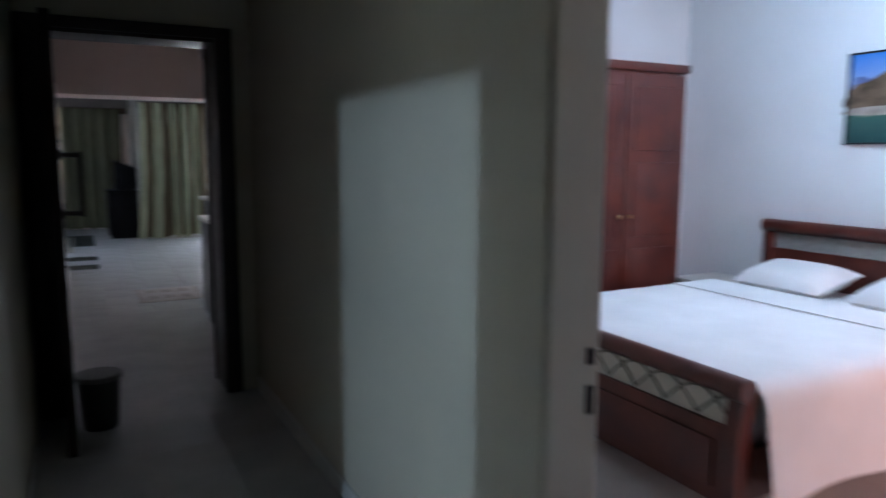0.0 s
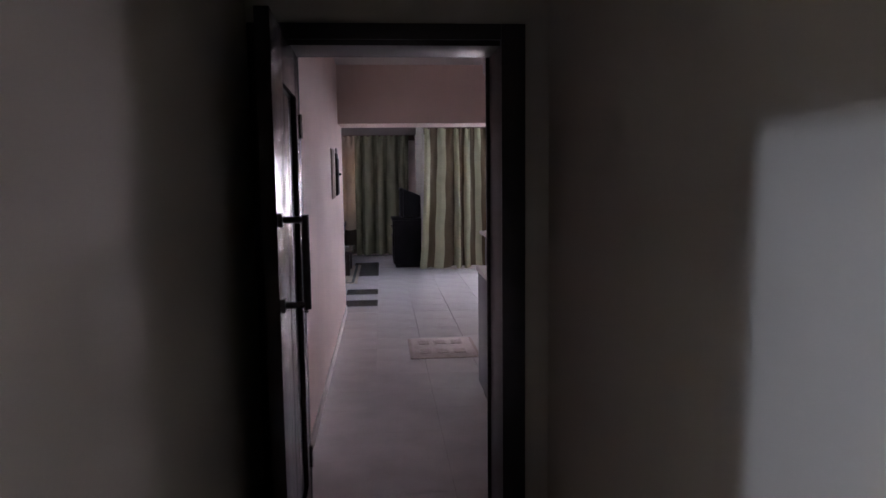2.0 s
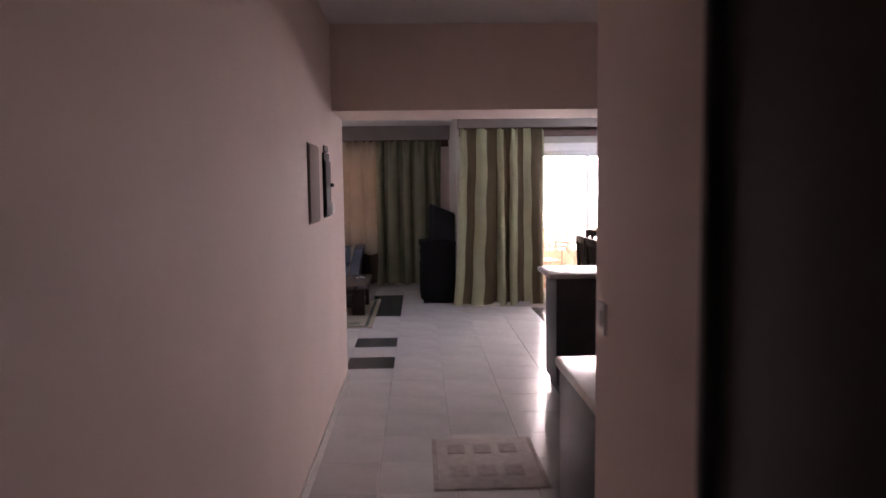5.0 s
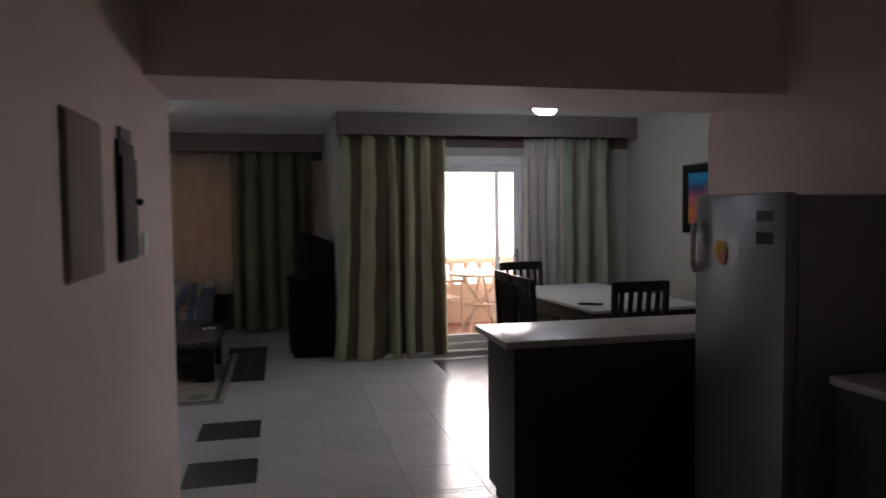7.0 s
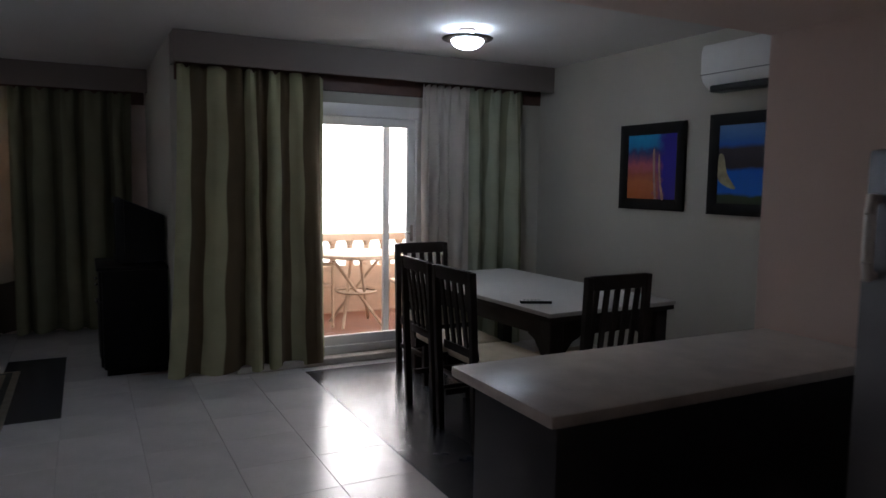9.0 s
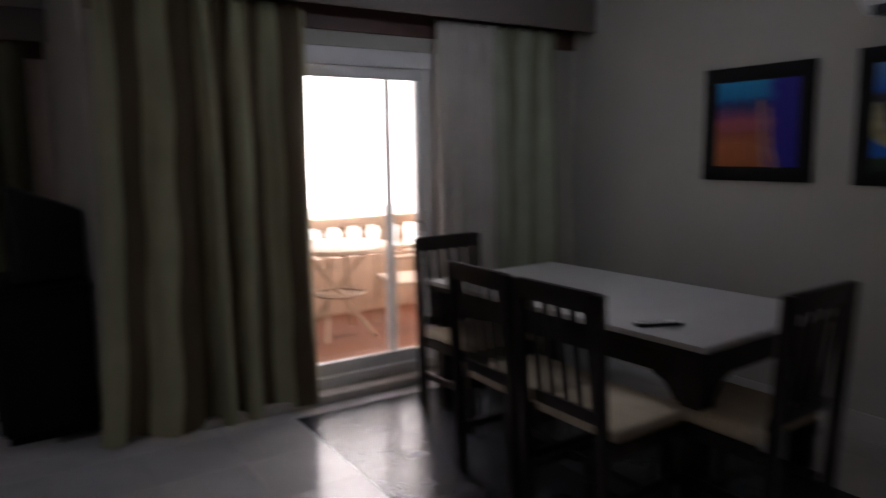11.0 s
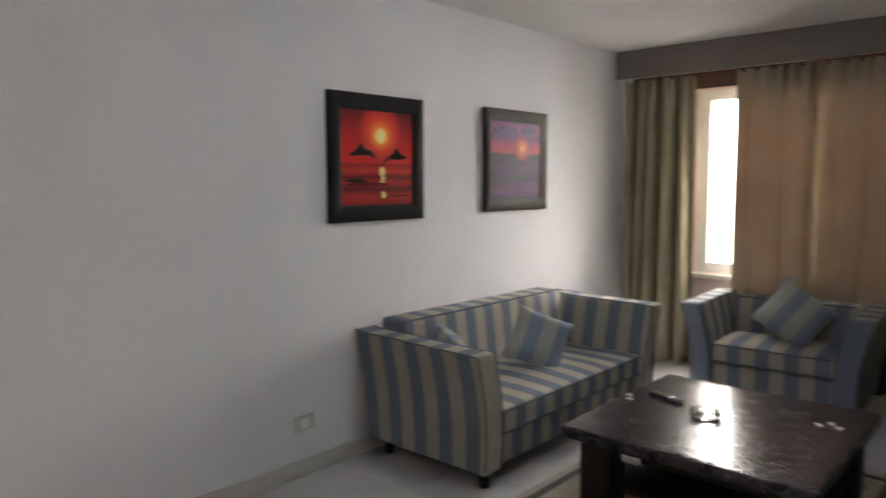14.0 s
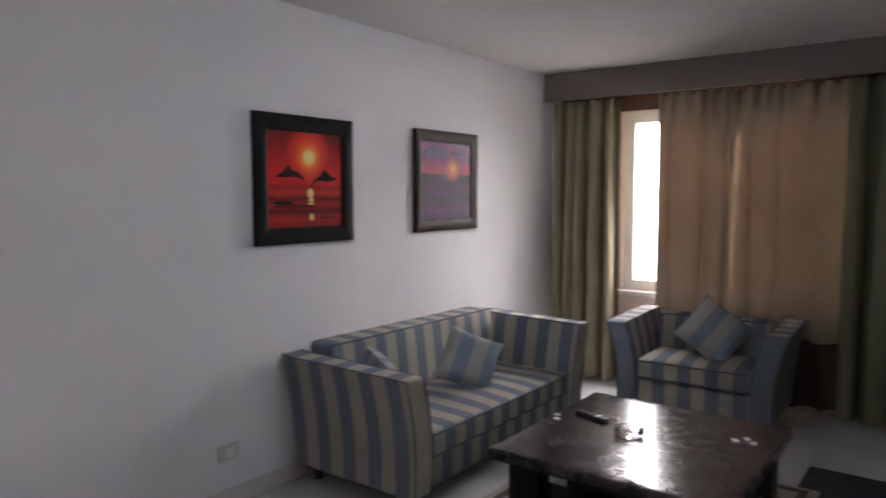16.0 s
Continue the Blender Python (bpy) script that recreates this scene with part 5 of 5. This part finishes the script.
rug = thing("rug", pose(-1.165, 14.16, 0.001), "thin cream rug with a dark border line under the coffee table", "rug")
RUG = mat("cream_rug", (0.40, 0.35, 0.27), 0.95, vary=0.15, scale=14, fine=300, bump=0.5)
RUGD = mat("rug_dark_thread", (0.09, 0.10, 0.09), 0.95, vary=0.2, scale=20, fine=300, bump=0.5)
RUGG = mat("rug_olive_thread", (0.22, 0.23, 0.17), 0.95, vary=0.2, scale=20, fine=300, bump=0.5)
pbox("field", (-0.665, -0.99, 0.0), (0.665, 0.99, 0.008), RUG, rug, 0.003)
for lo, hi in (((-0.62, -0.95), (-0.58, 0.95)), ((0.58, -0.95), (0.62, 0.95)), ((-0.58, -0.95), (0.58, -0.91)), ((-0.58, 0.91), (0.58, 0.95))):
    pbox("border", (*lo, 0.0081), (*hi, 0.0105), RUGD, rug, 0)
for i in range(5):
    for y in (-0.76, 0.76):
        bm = bmesh.new()
        bmesh.ops.create_cone(bm, cap_ends=True, segments=16, radius1=0.085, radius2=0.083, depth=0.002, matrix=Matrix.Translation((-0.44 + i * 0.22, y, 0.0093)))
        part("motif", bm, RUGG, rug)

BLACKWOOD = mat("black_lacquered_wood", (0.008, 0.007, 0.008), 0.5, vary=0.3, scale=9, fine=90, bump=0.04, spec=0.12)
cons = thing("tv_console", pose(0.272, 15.09, 0), "black wooden television cabinet against the alcove wall", "console")
pbox("plinth", (-0.19, -0.33, 0.0), (0.235, 0.33, 0.05), BLACKWOOD, cons, 0.003)
pbox("body", (-0.21, -0.35, 0.05), (0.24, 0.35, 0.785), BLACKWOOD, cons, 0.004)
pbox("top", (-0.245, -0.365, 0.786), (0.245, 0.365, 0.812), BLACKWOOD, cons, 0.006)
for i in range(2):
    y0 = -0.345 + i * 0.345
    d = pbox("door", (-0.228, y0 + 0.003, 0.07), (-0.211, y0 + 0.342, 0.555), BLACKWOOD, cons, 0.003)
    pbox("panel", (-0.236, y0 + 0.055, 0.13), (-0.2285, y0 + 0.29, 0.495), BLACKWOOD, d, 0.004)
    for piece, ky, kz in ((d, y0 + (0.30 if i == 0 else 0.045), 0.52), (pbox("drawer", (-0.228, y0 + 0.003, 0.565), (-0.211, y0 + 0.342, 0.775), BLACKWOOD, cons, 0.003), y0 + 0.172, 0.67)):
        bm = bmesh.new()
        bmesh.ops.create_uvsphere(bm, u_segments=10, v_segments=8, radius=0.012, matrix=Matrix.Translation((-0.246, ky, kz)))
        bar(bm, (-0.229, ky, kz), (-0.238, ky, kz), 0.006)
        part("knob", bm, CHROME, piece, "small pale metal knob")

tv = thing("television", pose(0.315, 15.09, 0.813), "black box-type television on the cabinet", "television")
pbox("bezel", (-0.15, -0.31, 0.02), (-0.09, 0.31, 0.50), PLASTIC_B, tv, 0.012)
pbox("screen", (-0.156, -0.265, 0.085), (-0.151, 0.265, 0.465), mat("dark_screen", (0.012, 0.013, 0.015), 0.1), tv, 0.001)
pbox("control_strip", (-0.155, -0.25, 0.035), (-0.1505, 0.25, 0.065), BLACKWOOD, tv, 0.001)
bm = bmesh.new()
box(bm, (-0.09, -0.30, 0.02), (0.20, 0.30, 0.49), 0.01)
for v in bm.verts:
    k = max(0, (v.co.x + 0.09) / 0.29)
    v.co.y *= 1 - 0.35 * k
    v.co.z = 0.02 + (v.co.z - 0.02) * (1 - 0.26 * k)
part("housing", bm, PLASTIC_B, tv)
pbox("stand", (-0.12, -0.2, 0.0), (0.12, 0.2, 0.02), PLASTIC_B, tv, 0.004)

# ---- balcony furniture ----
rt = thing("rattan_table", pose(2.42, 15.85, 0), "round rattan balcony table with crossed legs", "table")
bm = bmesh.new()
lathe(bm, [(0.001, 0.70), (0.40, 0.70), (0.42, 0.71), (0.42, 0.735), (0.40, 0.745), (0.001, 0.745)], 32)
part("tabletop", bm, RATTAN, rt)
for k in range(4):
    a = math.pi / 4 + k * math.pi / 2
    bm = bmesh.new()
    bar(bm, (0.30 * math.cos(a), 0.30 * math.sin(a), 0.0), (-0.26 * math.cos(a + 0.6), -0.26 * math.sin(a + 0.6), 0.70), 0.016)
    part("leg", bm, RATTAN, rt)
bm = bmesh.new()
lathe(bm, [(0.20, 0.33), (0.215, 0.345), (0.20, 0.36), (0.185, 0.345), (0.20, 0.33)], 24)
part("ring", bm, RATTAN, rt)


def rattan_chair():
    c = thing("rattan_chair", pose(0, 0, 0), "rattan balcony armchair with a woven seat", "chair", "balcony chairs")
    for sx in (-1, 1):
        bm = bmesh.new()
        bar(bm, (sx * 0.24, -0.24, 0), (sx * 0.26, -0.27, 0.88), 0.014)
        part("back_post", bm, RATTAN, c)
        bm = bmesh.new()
        bar(bm, (sx * 0.25, 0.25, 0), (sx * 0.26, 0.24, 0.64), 0.014)
        part("leg", bm, RATTAN, c)
        bm = bmesh.new()
        bar(bm, (sx * 0.26, 0.27, 0.64), (sx * 0.26, -0.27, 0.66), 0.018)
        part("armrest", bm, RATTAN, c)
    bm = bmesh.new()
    box(bm, (-0.25, -0.25, 0.40), (0.25, 0.25, 0.435), 0.012)
    part("seat", bm, RATTAN, c)
    for i in range(7):
        bm = bmesh.new()
        bar(bm, (-0.21 + i * 0.07, -0.245, 0.43), (-0.21 + i * 0.07, -0.265, 0.86), 0.009)
        part("spindle", bm, RATTAN, c)
    bm = bmesh.new()
    bar(bm, (-0.265, -0.27, 0.88), (0.265, -0.27, 0.88), 0.018)
    part("top_rail", bm, RATTAN, c)
    return c


rc = rattan_chair()
rc.matrix_world = pose(3.05, 15.72, 0, 0, 0, 80)
copy_thing(rc, pose(1.86, 15.98, 0, 0, 0, -80))

# ---- bedroom ----
bed = thing("bed", pose(1.73, 4.25, 0), "double bed with a carved mahogany frame", "bed")
for y in (-0.80, 0.80):
    bm = bmesh.new()
    box(bm, (-0.035, y - 0.035, 0), (0.035, y + 0.035, 0.60), 0.01)
    bmesh.ops.subdivide_edges(bm, edges=[e for e in bm.edges if abs(e.verts[0].co.z - e.verts[1].co.z) > 0.3], cuts=6)
    for v in bm.verts:
        v.co.x -= 0.06 * math.sin(v.co.z / 0.6 * math.pi) * 0.5
    bar(bm, (-0.03, y - 0.045, 0.595), (-0.03, y + 0.045, 0.595), 0.045, n=16)
    part("foot_post", bm, MAHOGANY, bed)
    pbox("side_rail", (0.03, y - 0.02, 0.16), (2.15, y + 0.02, 0.36), MAHOGANY, bed, 0.006)
    pbox("head_post", (2.15, y - 0.035, 0), (2.22, y + 0.035, 0.97), MAHOGANY, bed, 0.012)
bm = bmesh.new()
bar(bm, (-0.03, -0.77, 0.60), (-0.03, 0.77, 0.60), 0.04, n=16)
part("foot_rail", bm, MAHOGANY, bed)
pbox("foot_panel", (-0.02, -0.77, 0.12), (0.015, 0.77, 0.43), MAHOGANY, bed, 0.004)
pbox("foot_moulding", (-0.032, -0.70, 0.18), (-0.021, 0.70, 0.37), MAHOGANY, bed, 0.004)
pbox("foot_inlay", (-0.004, -0.77, 0.431), (0.008, 0.77, 0.56), mat("pale_inlay", (0.55, 0.54, 0.46), 0.7), bed, 0.001, "pale inset panel")
bm = bmesh.new()
for i in range(9):
    y0 = -0.77 + i * 0.171
    for k in range(8):
        f0, f1 = k / 8, (k + 1) / 8
        z0, z1 = (0.44 + 0.11 * math.sin(f * math.pi / 2) for f in (f0, f1))
        bar(bm, (-0.008, y0 + 0.171 * f0, z0), (-0.008, y0 + 0.171 * f1, z1), 0.005, n=6)
        bar(bm, (-0.012, y0 + 0.171 * (1 - f0), z0), (-0.012, y0 + 0.171 * (1 - f1), z1), 0.005, n=6)
part("lattice", bm, mat("lattice_metal", (0.10, 0.10, 0.075), 0.5, vary=0.2), bed, "dark diamond lattice")
bm = bmesh.new()
bar(bm, (2.17, -0.84, 0.95), (2.17, 0.84, 0.95), 0.045, n=16)
part("head_rail", bm, MAHOGANY, bed)
pbox("head_inlay", (2.18, -0.77, 0.80), (2.20, 0.77, 0.905), mat("grey_cane", (0.30, 0.30, 0.28), 0.8, vary=0.2, scale=40), bed, 0.001, "grey woven cane band")
pbox("head_panel", (2.165, -0.77, 0.30), (2.205, 0.77, 0.80), MAHOGANY, bed, 0.006)
bm = bmesh.new()
box(bm, (0.05, -0.76, 0.30), (2.14, 0.76, 0.58), 0.05, 3)
tagged(part("mattress", bm, LINEN), "white double mattress on the bed", "mattress").location = (1.73, 4.25, 0)
# bedspread hanging over the near side
bm = bmesh.new()
g = []
for i in range(41):
    row = []
    for j in range(41):
        u, v = i / 40, j / 40
        x = 0.035 + u * 1.555
        s = -1.28 + v * 2.05
        d = -0.782 - s
        if d > 0.141:
            h = d - 0.141
            y, z = -0.872 - 0.03 * math.sin(9 * u + 2) * min(1, h * 4) - 0.05 * h, 0.515 - h
        elif d > 0:
            y, z = -0.782 - 0.09 * math.sin(d / 0.09), 0.605 - 0.09 * (1 - math.cos(d / 0.09))
        else:
            y, z = s, 0.605 + 0.006 * noise.noise(Vector((x * 4, s * 4, 0)))
        row.append(bm.verts.new((x, y, z)))
    g.append(row)
for i in range(40):
    for j in range(40):
        bm.faces.new((g[i][j], g[i + 1][j], g[i + 1][j + 1], g[i][j + 1]))
bm.normal_update()
bmesh.ops.solidify(bm, geom=bm.faces[:], thickness=-0.008)
tagged(part("bedspread", bm, LINEN), "plain white bedspread hanging over the bed's side", "bedspread").location = (1.73, 4.25, 0)
bm = bmesh.new()
box(bm, (1.24, -0.765, 0.615), (1.60, 0.765, 0.622), 0.003, 2)
tagged(part("folded_sheet", bm, LINEN), "white turned-down sheet across the bed", "sheet").location = (1.73, 4.25, 0)
for y in (-0.38, 0.38):
    p = cushion(pose(1.73 + 1.88, 4.25 + y, 0.665, 78, 0, 90), 0.5, 0.16, LINEN, "plump white pillow at the headboard")
    p.name = "pillow"
    p.scale = (1.25, 1, 0.85)

wr = thing("wardrobe", pose(2.86, 5.67, 0), "tall mahogany wardrobe with panelled doors", "wardrobe")
pbox("body", (-0.52, -0.27, 0.06), (0.52, 0.27, 1.98), MAHOGANY, wr, 0.005)
pbox("plinth", (-0.50, -0.25, 0.0), (0.50, 0.26, 0.06), MAHOGANY, wr, 0.003)
pbox("cornice", (-0.55, -0.30, 1.981), (0.55, 0.275, 2.04), MAHOGANY, wr, 0.014)
for sx in (-1, 1):
    a, b = sorted((sx * 0.005, sx * 0.515))
    d = pbox("door", (a, -0.292, 0.08), (b, -0.271, 1.96), MAHOGANY, wr, 0.004)
    for z0, z1 in ((0.16, 0.80), (0.88, 1.38), (1.46, 1.88)):
        pbox("panel", (a + 0.07, -0.297, z0), (b - 0.07, -0.2925, z1), MAHOGANY, d, 0.006)
    bm = bmesh.new()
    bmesh.ops.create_uvsphere(bm, u_segments=10, v_segments=8, radius=0.014, matrix=Matrix.Translation((sx * 0.045, -0.306, 1.02)))
    part("knob", bm, BRASS, d)
ns = thing("nightstand", pose(3.70, 5.32, 0), "small bedside table with a pale top", "nightstand")
pbox("body", (-0.2, -0.18, 0.05), (0.2, 0.18, 0.52), MAHOGANY, ns, 0.005)
pbox("top", (-0.22, -0.2, 0.521), (0.22, 0.2, 0.545), STONE_TOP, ns, 0.004)
pbox("drawer", (-0.212, -0.16, 0.32), (-0.201, 0.16, 0.49), MAHOGANY, ns, 0.003)
for sx in (-1, 1):
    for sy in (-1, 1):
        pbox("foot", (sx * 0.17 - 0.02, sy * 0.15 - 0.02, 0), (sx * 0.17 + 0.02, sy * 0.15 + 0.02, 0.05), MAHOGANY, ns, 0.002)

# ---- floor tiles: a grid of 41 cm ----
T, X0, Y0 = 0.41, -0.61, 11.42
tile_meshes = {}


def tile_mesh(w, d, material):
    key = (round(w, 3), round(d, 3), material.name)
    if key not in tile_meshes:
        bm = bmesh.new()
        box(bm, (0.001, 0.001, -0.012), (w - 0.001, d - 0.001, 0.0), 0.0012, 1)
        tile_meshes[key] = finish(bm, "floor_tile", material, False)
    return tile_meshes[key]


def dark_tile(i, k):
    if i == 0 and (k in (0, 2) or 6 <= k <= 9):
        return True
    return 5 <= i <= 8 and 1 <= k <= 6


limits = {"corridor": (-0.62, 0.55, -0.6, 6.0), "hall": (-0.55, 2.39, 6.0, 11.05), "living": (-2.78, 3.70, 11.05, 14.5), "alcove": (-2.78, 0.53, 14.5, 16.68)}
rest = bmesh.new()
n_tiles = 0
for i in range(-7, 12):
    for k in range(-31, 14):
        x0, y0 = X0 + i * T, Y0 + k * T
        for room, (a, b, c, d) in limits.items():
            xa, xb, ya, yb = max(x0, a), min(x0 + T, b), max(y0, c), min(y0 + T, d)
            if xb - xa < 0.02 or yb - ya < 0.02:
                continue
            m = TILE_DARK if room in ("living", "alcove") and dark_tile(i, k) else TILE
            if n_tiles < 300 and (ya > 8.5 or m is TILE_DARK):
                ob = new("floor_tile", tile_mesh(xb - xa, yb - ya, m))
                ob.parent = floor
                ob.location = (xa, ya, 0)
                n_tiles += 1
            else:
                box(rest, (xa + 0.001, ya + 0.001, -0.012), (xb - 0.001, yb - 0.001, 0.0))
rest_tiles = part("floor_tiles", rest, TILE, floor, "", False)
tagged(rest_tiles, kind="stuff")
